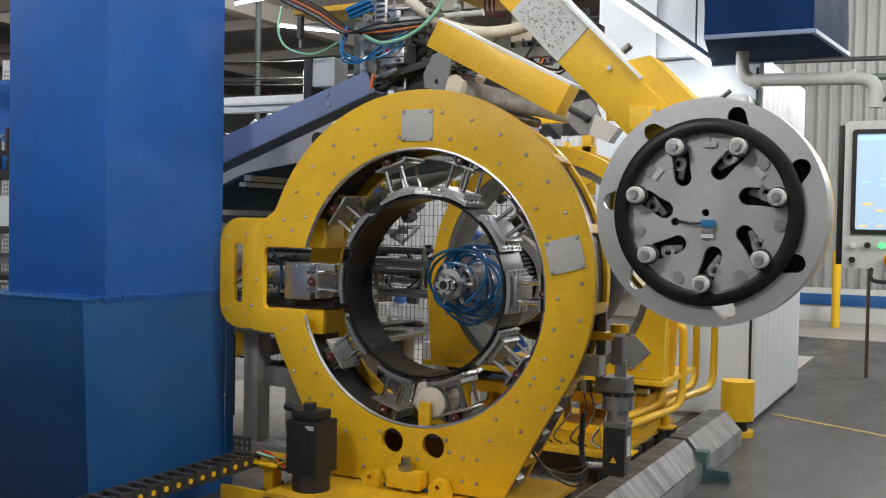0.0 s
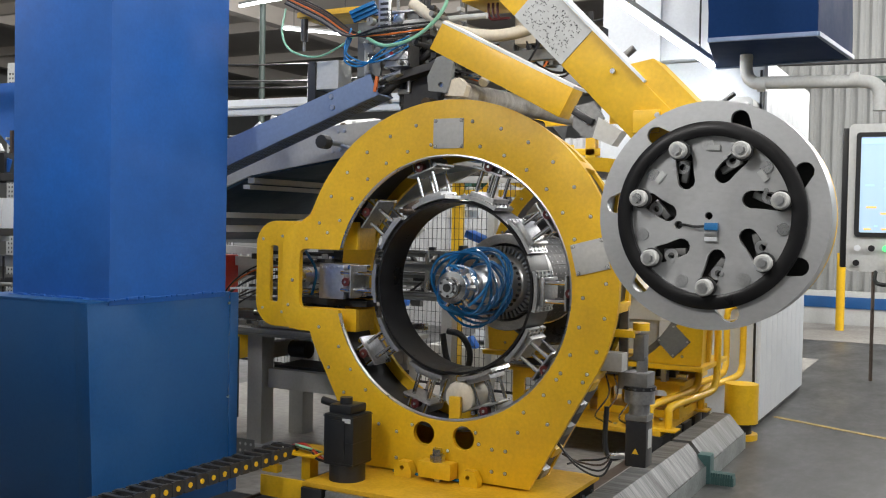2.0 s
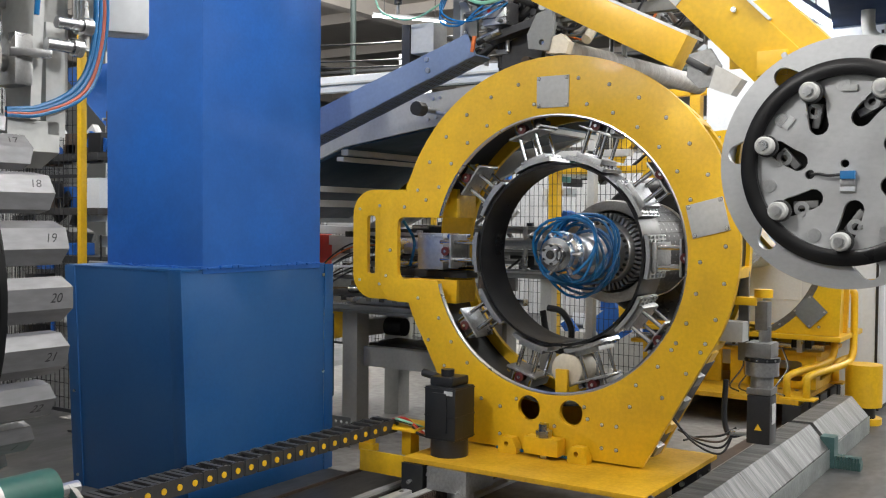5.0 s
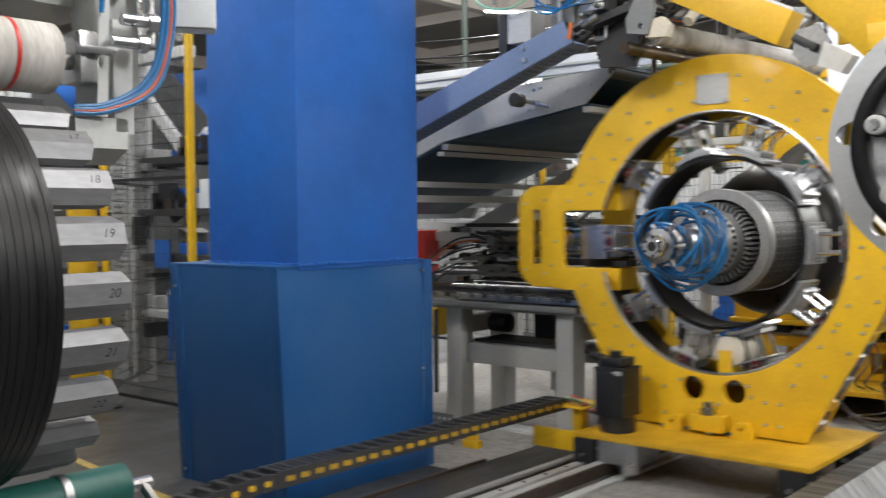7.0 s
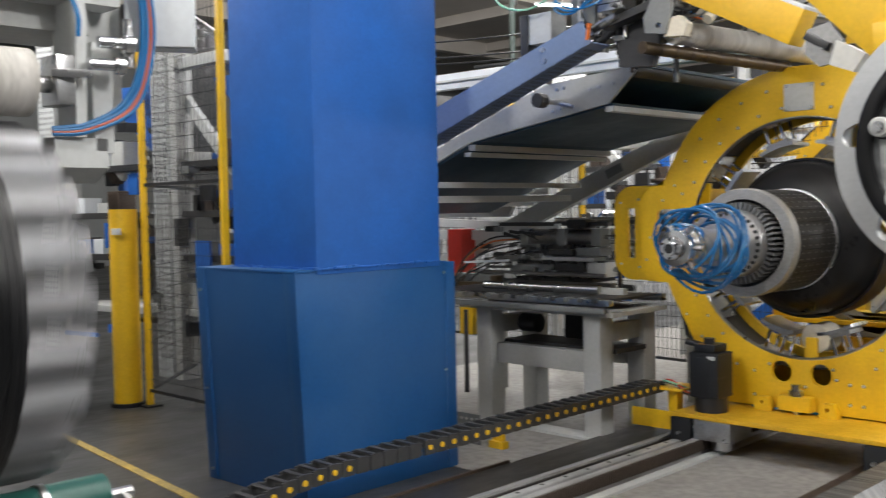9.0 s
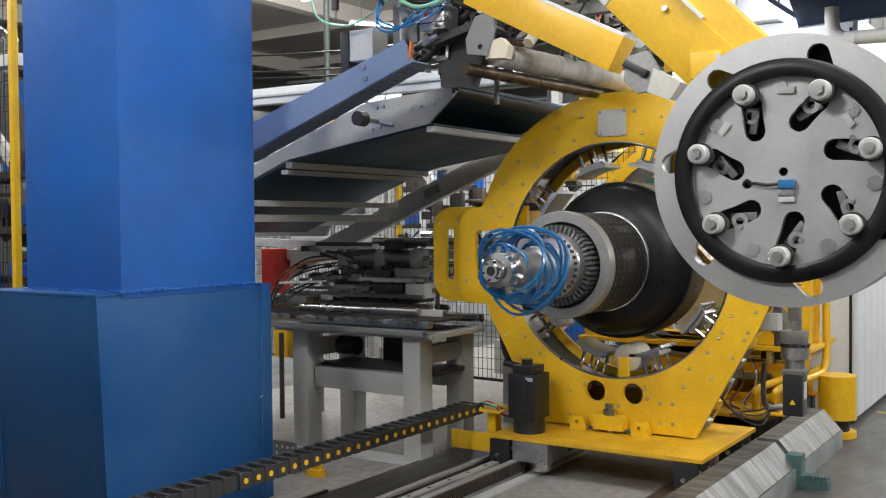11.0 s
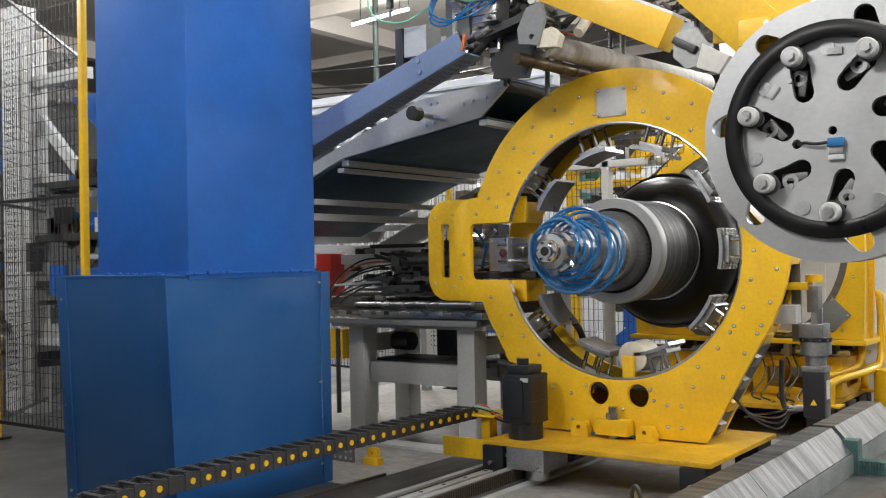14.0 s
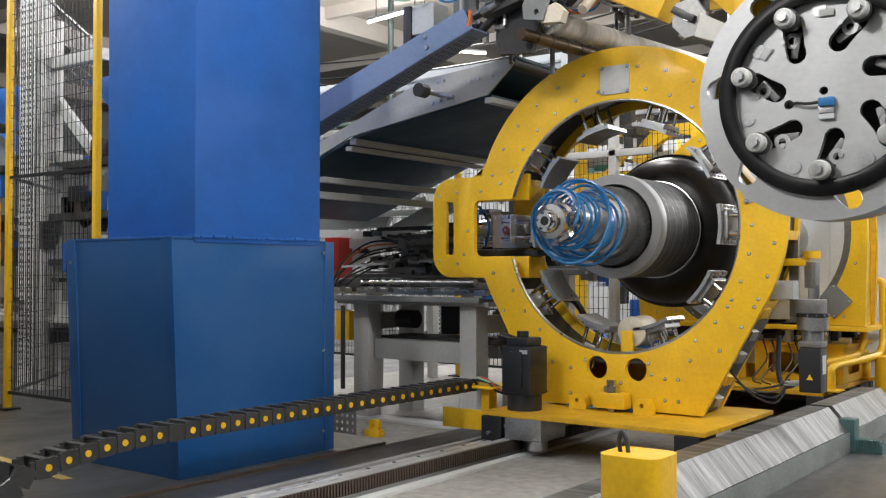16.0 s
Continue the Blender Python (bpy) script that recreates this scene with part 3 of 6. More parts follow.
    part("cable_socket", C((0.0, -0.02, 0.42), (0.0, -0.02, 0.455), 0.035, 16), BLACK, m)
    part("rating_plate", B(0.03, 0.08, -0.102, -0.097, 0.33, 0.352, 0.0), GREY_L, m)
    # small brackets at the foot of the ring
    for x in (-0.21, 0.20):
        part("lug", plate([[(x - 0.055, 0.25), (x + 0.055, 0.25), (x + 0.055, 0.285), (x + 0.03, 0.335), (x - 0.03, 0.335), (x - 0.055, 0.30)], arc(x - 0.005, 0.30, 0.013, 0, 330, 10)], -0.08, -0.02), YELLOW, t, "yellow lug with an eye")
    part("levelling_bracket", B(-0.10, 0.10, -0.10, -0.012, 0.27, 0.36, 0.008), YELLOW, t)
    part("levelling_screw", C((0, -0.06, 0.24), (0, -0.06, 0.43), 0.027, 6), STEEL, t, "bright adjusting screw")
    part("lock_nut", C((0, -0.06, 0.36), (0, -0.06, 0.395), 0.042, 6), STEEL, t)
    part("air_pipe", S([(-0.3, -0.03, 0.262), (0.2, -0.03, 0.262)], 0.008), HOSE, t)
    # spool in the bottom of the bore
    r = part("roller_bracket", B(0.02, 0.09, 0.02, 0.05, AZ - 0.74, AZ - 0.60, 0.01), YELLOW, t)
    part("guide_roller", L([(0.062, 0.06), (0.085, 0.07), (0.09, 0.08), (0.075, 0.11), (0.09, 0.19), (0.09, 0.26), (0.082, 0.27)], seg=32, z0=AZ - 0.61, x0=0.06), CREAM, t, "cream nylon guide roller")
    # second servo at the right of the ring
    v = part("gear_motor", B(-0.058, 0.058, -0.058, 0.058, 0.0, 0.24, 0.012), BLACK, t, "charcoal upright servo motor", at=pose(1.02, 0.30, 0.40))
    part("warning_mark", plate([[(-0.018, 0.07), (0.018, 0.07), (0.0, 0.10)]], -0.0605, -0.0585), YELLOW, v)
    part("rating_plate", B(0.0585, 0.0605, -0.03, 0.03, 0.10, 0.20), GREY_L, v)
    part("motor_flange", B(-0.06, 0.06, -0.06, 0.06, 0.243, 0.275, 0.006), FLANGE, v)
    part("gear_neck", C((0, 0, 0.275), (0, 0, 0.335), 0.055, 28), SHOE, v)
    part("gear_head", C((0, 0, 0.335), (0, 0, 0.405), 0.08, 32), SHOE, v)
    part("gear_ring", C((0, 0, 0.405), (0, 0, 0.425), 0.085, 32), BLACK, v)
    for k in range(12):
        q = 2 * math.pi * k / 12
        part("ring_bolt", C((0.082 * math.cos(q), 0.082 * math.sin(q), 0.415), (0.088 * math.cos(q), 0.088 * math.sin(q), 0.415), 0.006, 6), STEEL, v)
    part("gear_block", B(-0.07, 0.06, -0.07, 0.07, 0.425, 0.50, 0.01), FLANGE, v)
    part("coupling", C((0.01, 0, 0.50), (0.01, 0, 0.58), 0.03, 16), STEEL, v)
    part("coupling_block", B(-0.03, 0.03, -0.04, 0.04, 0.56, 0.70, 0.006), FLANGE, v)
    part("coupling_cap", C((0.0, 0, 0.72), (0.0, 0, 0.76), 0.045, 16), YELLOW, v)
    part("side_plate", B(-0.12, -0.07, -0.01, 0.01, 0.40, 0.85, 0.004), FLANGE, v)
    part("motor_lead", S(curve([(-0.06, -0.03, 0.05), (-0.14, -0.05, 0.03), (-0.17, -0.05, 0.12), (-0.17, -0.03, 0.3)], 8), 0.014), BLACK, v)
    part("motor_plug", C((-0.14, -0.05, 0.04), (-0.05, -0.04, 0.05), 0.016, 10), STEEL, v)
    part("motor_arm", B(0.84, 1.0, 0.24, 0.36, 1.08, 1.12, 0.008), YELLOW, t)
    part("motor_arm", B(0.80, 0.95, 0.20, 0.30, 0.9, 1.0, 0.008), GREY, t)
    # cables at the lower right
    for i in range(4):
        part("cable", S(curve([(0.60 + 0.03 * i, 0.12, 0.55 - 0.05 * i), (0.72, 0.14 + 0.03 * i, 0.40), (0.85, 0.2, 0.34 + 0.03 * i), (0.90, 0.28, 0.46)], 8), 0.0055), (BLACK, BLACK, RUST, BLACK)[i], t)
    # wiring tray left of the motor
    part("cable_bracket", B(-0.86, -0.60, -0.38, -0.14, 0.36, 0.375, 0.004), YELLOW, t)
    part("cable_bracket", B(-0.72, -0.66, -0.33, -0.25, 0.22, 0.36, 0.004), YELLOW, t)
    part("stop_plate", B(-0.92, -0.56, -0.44, -0.425, 0.13, 0.245, 0.004), YELLOW, t)
    for i in range(6):
        part("wire", S(curve([(-0.82, -0.36 + 0.02 * i, 0.39), (-0.70, -0.30 - 0.015 * i, 0.40 + 0.01 * (i % 3)), (-0.60, -0.36 + 0.02 * i, 0.36), (-0.55, -0.30, 0.33)], 6), 0.007), (BLACK, ORANGE, RED, GREY, BLACK, GREEN_HOSE)[i], t)
    # clamp drive seen in the slot
    part("drive_block", B(-0.94, -0.76, 0.12, 0.30, AZ - 0.11, AZ + 0.10, 0.008), ALU, t)
    part("drive_rail", B(-1.15, -0.66, 0.22, 0.34, AZ - 0.16, AZ - 0.12, 0.004), DARK, t)
    for k in range(6):
        part("drive_bolt", C((-0.92 + 0.03 * k, 0.12, AZ + 0.08), (-0.92 + 0.03 * k, 0.113, AZ + 0.08), 0.008, 8), STEEL, t)
    part("drive_hose", S(curve([(-1.1, 0.2, AZ + 0.17), (-1.02, 0.2, AZ + 0.05), (-1.05, 0.2, AZ - 0.10)], 6), 0.009), HOSE, t)
    part("drive_cylinder", C((-1.3, 0.28, AZ + 0.02), (-0.75, 0.28, AZ + 0.02), 0.05, 18), STEEL, t)
    part("drive_rod", C((-1.2, 0.30, AZ - 0.09), (-0.6, 0.30, AZ - 0.09), 0.022, 12), CHROME, t)
    return t


RING = transfer_ring()


def segment(a):
    """A clamp arm that points inwards, at a degrees round the bore; its own x runs outwards."""
    s = new("clamp_segment", link_mesh("clamp_segment", plate([arc(0, 0, 0.50, -12.5, 12.5, 10) + arc(0, 0, 0.52, 12.5, -12.5, 10)], 0.06, 0.30), SHOE))
    s.parent = RING
    tagged(s, "shiny cast aluminium clamp shoe")
    part("back_block", B(0.515, 0.545, 0.09, 0.29, -0.075, 0.075, 0.006), SHOE, s)
    for z in (-0.05, 0.05):
        part("guide_rod", C((0.54, 0.11, z), (0.77, 0.11, z), 0.012, 10), CHROME, s)
        part("guide_rod", C((0.54, 0.26, z), (0.77, 0.26, z), 0.010, 10), CHROME, s)
    part("cross_bar", B(0.672, 0.684, 0.065, 0.24, -0.095, 0.095, 0.004), SHOE, s, "dull cross plate")
    part("side_rod", C((0.70, 0.09, -0.085), (0.70, 0.30, -0.085), 0.014, 10), CHROME, s)
    part("knob", C((0.705, 0.055, 0.0), (0.705, 0.10, 0.0), 0.026, 14), MAROON, s, "dark red knob")
    part("knob_screw", C((0.705, 0.05, 0.0), (0.705, 0.056, 0.0), 0.009, 8), STEEL, s)
    part("bearing_block", B(0.69, 0.75, 0.10, 0.30, -0.065, 0.065, 0.008), GREY_M, s)
    heads = bmesh.new()
    for z in (-0.100, -0.078, 0.078, 0.100):
        r_ = math.sqrt(0.52 ** 2 - z * z)
        for y in (0.08, 0.13, 0.18, 0.23, 0.28):
            cyl(heads, (r_ - 0.002, y, z), (r_ + 0.007, y, z), 0.008, 6)
    tagged(part("bolt_strip", heads, STEEL, s), kind="stuff")
    return s


SEGMENTS = [(a, segment(a)) for a in range(0, 360, 36)]


def belt_band():
    b = thing("belt_package", "black uncured rubber tyre belt band, smooth inside", "tyre band")
    part("band", L([(0.474, 0.07), (0.488, 0.07), (0.492, 0.2), (0.488, 0.33), (0.474, 0.33)], close=True, seg=96, z0=AZ), RUBBER, b)
    part("splice", B(-0.03, 0.03, 0.075, 0.325, AZ - 0.478, AZ - 0.471, 0.002), RUBBER, b)
    return b


BAND = belt_band()


# ---- building drum on the same axis ----
def building_drum():
    d = thing("building_drum", "rotating tyre building drum with black segments and a bright shaft nose", "machine", at=pose(0, 0, AZ))
    part("flange", L([(0.243, -0.03), (0.298, -0.03), (0.302, -0.02), (0.302, 0.04), (0.29, 0.05), (0.243, 0.05)], close=True, seg=72), DRUM_FACE, d, "grey steel end flange")
    part("inner_flange", L([(0.06, 0.02), (0.247, 0.02), (0.247, 0.06), (0.06, 0.06)], close=True, seg=48), DARK, d)
    part("collar", L([(0.08, -0.22), (0.175, -0.16), (0.185, -0.10), (0.185, 0.02), (0.08, 0.02)], close=True, seg=48), STEEL, d)
    bolt_mesh = link_mesh("bolt", C((0, 0, 0), (0, -0.014, 0), 0.010, 8), DARK)
    for i in range(30):
        a = 2 * math.pi * i / 30
        o = new("bolt", bolt_mesh)
        o.parent, o.location = d, (0.165 * math.cos(a), -0.165, 0.165 * math.sin(a))
    part("shaft", C((0, -0.60, 0), (0, 0.0, 0), 0.075, 32), CHROME, d, "bright turned shaft")
    part("nose", L([(0.03, -0.78), (0.055, -0.78), (0.06, -0.765), (0.06, -0.74), (0.09, -0.735), (0.095, -0.69), (0.08, -0.68), (0.105, -0.66), (0.105, -0.60), (0.06, -0.58)], seg=40), CHROME, d, "bright nose nut")
    part("nose_hole", C((0, -0.785, 0), (0, -0.76, 0), 0.032, 16), BLACK, d)
    part("nose_ring", L([(0.024, -0.792), (0.036, -0.792), (0.036, -0.77), (0.024, -0.77)], close=True, seg=24), CHROME, d)
    part("nose_pin", C((0, -0.79, 0), (0, -0.77, 0), 0.012, 10), DARK, d)
    for i in range(6):
        q = 2 * math.pi * (i + 0.5) / 6
        part("nose_bolt", C((0.047 * math.cos(q), -0.787, 0.047 * math.sin(q)), (0.047 * math.cos(q), -0.775, 0.047 * math.sin(q)), 0.007, 6), DARK, d)
    part("hose_manifold", L([(0.06, -0.56), (0.10, -0.55), (0.10, -0.49), (0.085, -0.48), (0.085, -0.36), (0.11, -0.35), (0.11, -0.29), (0.07, -0.28)], seg=36), STEEL, d)
    comb = bmesh.new()
    for i in range(48):
        box(comb, 0.186, 0.225, -0.10, 0.02, -0.007, 0.007, 0, Matrix.Rotation(2 * math.pi * i / 48, 4, "Y"))
    tagged(part("comb_ring", comb, FLANGE, d), kind="stuff")
    for i in range(6):
        a = 2 * math.pi * i / 6
        part("nose_fitting", C((0.085 * math.cos(a), -0.67, 0.085 * math.sin(a)), (0.125 * math.cos(a), -0.67, 0.125 * math.sin(a)), 0.014, 8), STEEL, d)
    # black segments with bolt rows
    seg = plate([arc(0, 0, 0.294, -7.25, 7.25, 4) + arc(0, 0, 0.27, 7.25, -7.25, 4)], 0.05, 0.52)
    plain = len(seg.faces)
    for y in (0.10, 0.18, 0.26, 0.34, 0.42, 0.48):
        for z in (-0.018, 0.018):
            cyl(seg, (0.292, y, z), (0.2955, y, z), 0.0048, 6)
    seg.faces.ensure_lookup_table()
    for f in seg.faces[plain:]:
        f.material_index = 1
    mesh = link_mesh("drum_segment", seg, (DRUM_BLACK, FLANGE))
    for i in range(24):
        o = new("drum_segment", mesh)
        o.parent, o.matrix_basis = d, pose(0, 0, 0, 0, i * 15, 0)
    part("bladder", L([(0.24, 0.06), (0.272, 0.07), (0.272, 0.52), (0.24, 0.53)], seg=64), BLACK, d)
    part("rib", L([(0.25, 0.51), (0.302, 0.52), (0.302, 0.545), (0.25, 0.55)], seg=64, close=True), STEEL, d)
    # shaped carcass
    prof = [(0.25, 0.55), (0.30, 0.56), (0.36, 0.575), (0.41, 0.61), (0.445, 0.66), (0.465, 0.72), (0.472, 0.80), (0.472, 0.95), (0.465, 1.03), (0.44, 1.10), (0.38, 1.16), (0.29, 1.18)]
    part("carcass", L(prof, seg=96), RUBBER, d, "dark shaped rubber carcass")
    part("rear_drum", C((0, 1.18, 0), (0, 1.75, 0), 0.28, 48), STEEL, d)
    # blue air hoses wound round the shaft
    random.seed(5)
    for k in range(7):
        pts, turns, r0 = [], 1.6 + 0.1 * k, 0.105 + 0.013 * k
        ph = k * 0.9
        for i in range(60):
            u = i / 59
            a = ph + u * turns * 2 * math.pi
            r = r0 + 0.05 * math.sin(math.pi * u) + 0.012 * math.sin(3 * a + k) - 0.05 * (abs(u - 0.5) * 2) ** 6
            pts.append((r * math.cos(a), -0.66 + 0.42 * u + 0.03 * math.sin(2 * a + k), r * math.sin(a)))
        part("air_hose", S(pts, 0.0085, 6), HOSE, d, "blue plastic air hose")
    return d


DRUM = building_drum()


def head_stock():
    """Housing behind the drum that carries its shaft."""
    t = thing("headstock", "grey and yellow drum headstock housing at the rear", "machine")
    part("housing", B(-0.45, 0.45, 3.0, 4.6, 0.0, 1.75, 0.03), GREY_L, t)
    part("spindle_nose", C((0, 1.75, AZ), (0, 3.0, AZ), 0.2, 40), STEEL, t)
    part("front_cover", B(-0.36, 0.36, 2.96, 3.0, 0.85, 1.7, 0.01), WHITE, t)


head_stock()


def rear_ring():
    """Second ring on a two-storey carriage behind the first; its plate stands at the origin."""
    t = thing("bead_ring", "yellow rear ring on a low two-storey carriage with bent tube rails", "machine", at=pose(0.0, 2.1, 0))
    up = Matrix.Translation((0, 0, AZ))
    pts = [(-0.86, -0.64), (0.84, -0.64), (0.86, -0.1)] + arc(0, 0.02, 0.86, 5, 168, 48) + [(-0.90, -0.1)]
    part("ring_plate", plate([pts, arc(0, 0.02, 0.755, 0, 355, 72)], 0.0, 0.05, up), YELLOW, t)
    part("rear_plate", plate([pts, arc(0, 0.02, 0.755, 0, 355, 72)], 0.26, 0.30, up), YELLOW_D, t)
    part("ring_liner", L([(0.705, 0.01), (0.755, 0.01), (0.755, 0.28), (0.705, 0.28)], close=True, seg=72, z0=AZ + 0.02), FLANGE, t, "grey liner ring in the bore")
    one = ringed_bolt()
    for a in range(-60, 235, 22):
        ob = new("bolt", one)
        ob.parent, ob.location = t, (0.81 * math.cos(radians(a)), 0.0, AZ + 0.02 + 0.81 * math.sin(radians(a)))
    for x in (0.42, 0.70, -0.42, -0.72):
        ob = new("bolt", one)
        ob.parent, ob.location = t, (x, 0.0, AZ - 0.58)
    for x in (0.80, -0.82):
        part("side_plate", B(x - 0.015, x + 0.015, 0.05, 0.26, AZ - 0.64, AZ - 0.05, 0.003), YELLOW, t)
    # upper carriage plate on cross rails
    part("upper_plate", B(-0.90, 0.86, -0.04, 0.75, 0.63, 0.665, 0.006), YELLOW, t)
    part("cross_plate", B(-0.80, 0.70, 0.10, 0.80, 0.50, 0.53, 0.006), YELLOW, t)
    for y in (0.18, 0.62):
        part("cross_rail", B(-0.78, 0.70, y - 0.025, y + 0.025, 0.53, 0.575, 0.006), STEEL, t, "steel cross rail")
        for x in (-0.55, 0.15, 0.55):
            part("rail_block", B(x - 0.07, x + 0.07, y - 0.05, y + 0.05, 0.55, 0.63, 0.006), CHARCOAL, t)
    part("spindle_nut", C((0.36, 0.06, 0.585), (0.50, 0.06, 0.585), 0.035, 18), CHROME, t)
    for x in (0.30, 0.56):
        part("spindle_bracket", B(x - 0.02, x + 0.02, 0.02, 0.10, 0.53, 0.62, 0.004), STEEL, t)
    # box frame with openings between the two storeys
    def opened(a, b):
        return [[(a, 0.245), (b, 0.245), (b, 0.50), (a, 0.50)], rounded(a + 0.10, b - 0.10, 0.30, 0.45, 0.03)]
    for y in (0.12, 0.72):
        part("frame_web", plate(opened(-0.70, -0.05), y, y + 0.025), YELLOW, t)
        part("frame_web", plate(opened(0.02, 0.66), y, y + 0.025), YELLOW, t)
    turn = Matrix.Rotation(math.radians(90), 4, "Z")
    for x in (0.66, -0.68):
        part("frame_web", plate(opened(0.145, 0.72), -x, -x + 0.02, turn), YELLOW, t)
    part("deck", B(-0.62, 0.66, -0.38, 0.22, 0.205, 0.24, 0.006), YELLOW_D, t)
    part("deck", B(-0.62, 0.66, 0.235, 0.98, 0.205, 0.24, 0.006), YELLOW_D, t)
    for x in (0.30, 0.42, 0.54):
        for y in (-0.28, 0.05):
            part("deck_bolt", C((x, y, 0.24), (x, y, 0.25), 0.014, 8), STEEL, t)
    for x in (-0.56, 0.62):
        for y in (-0.28, 0.02, 0.30, 0.62, 0.88):
            part("slide_block", B(x - 0.07, x + 0.06, y - 0.11, y + 0.11, 0.06, 0.205, 0.006), CHARCOAL, t)
    for dy, z in ((-0.30, 0.98), (0.62, 1.02)):
        for x0, x1 in ((0.56, 0.70),):
            loop = [(x0, dy, 0.24), (x0, dy, 0.34), (x0 + 0.01, dy + 0.06, 0.40), (x1, dy + 0.55, 0.44), (x1 + 0.03, dy + 0.66, 0.50), (x1 + 0.03, dy + 0.70, 0.62), (x1 + 0.03, dy + 0.70, z - 0.08), (x1 + 0.06, dy + 0.71, z - 0.01), (x1 + 0.11, dy + 0.72, z)]
            back = [(x + 0.13, y + 0.02, zz) for x, y, zz in loop[:-2]]
            back += [(x1 + 0.15, dy + 0.725, z - 0.01)]
            part("tube_rail", S(curve(loop + back[::-1], 6), 0.027, 12), YELLOW, t, "bent yellow guard tube")
        part("tube_foot", B(0.52, 0.76, dy - 0.06, dy + 0.08, 0.236, 0.25, 0.003), YELLOW, t)
    part("warning_plate", B(-0.09, 0.09, -0.012, -0.004, -0.09, 0.09, 0.003), GREY_M, t, "dark diamond cover plate", at=pose(0.635, 0.0, 0.84, 0, 45, 0))
    for k in range(4):
        q = math.radians(90 * k)
        part("plate_screw", C((0.635 + 0.105 * math.cos(q), -0.012, 0.84 + 0.105 * math.sin(q)), (0.635 + 0.105 * math.cos(q), -0.017, 0.84 + 0.105 * math.sin(q)), 0.008, 8), STEEL, t)
    random.seed(12)
    for i in range(6):
        x = random.uniform(0.1, 0.6)
        part("cable", S(curve([(x, 0.05, 0.55), (x + 0.08, -0.10, 0.42), (x + 0.02, -0.22, 0.28), (x + 0.12, -0.34, 0.26)], 6), 0.006, 6), (BLACK, GREY, BLACK, RUST, BLACK, BLACK)[i], t)
    return t


REAR = rear_ring()


def emergency_post():
    t = thing("rail_stop", "yellow cylinder buffer on a round yellow foot beside the white cabinet", "buffer")
    part("drum", C((0.95, 2.45, 0.13), (0.95, 2.45, 0.44), 0.13, 32), YELLOW, t)
    part("bellows", C((0.95, 2.45, 0.045), (0.95, 2.45, 0.13), 0.085, 24), BLACK, t)
    part("foot", C((0.95, 2.45, 0.0), (0.95, 2.45, 0.045), 0.13, 32), YELLOW, t)


emergency_post()


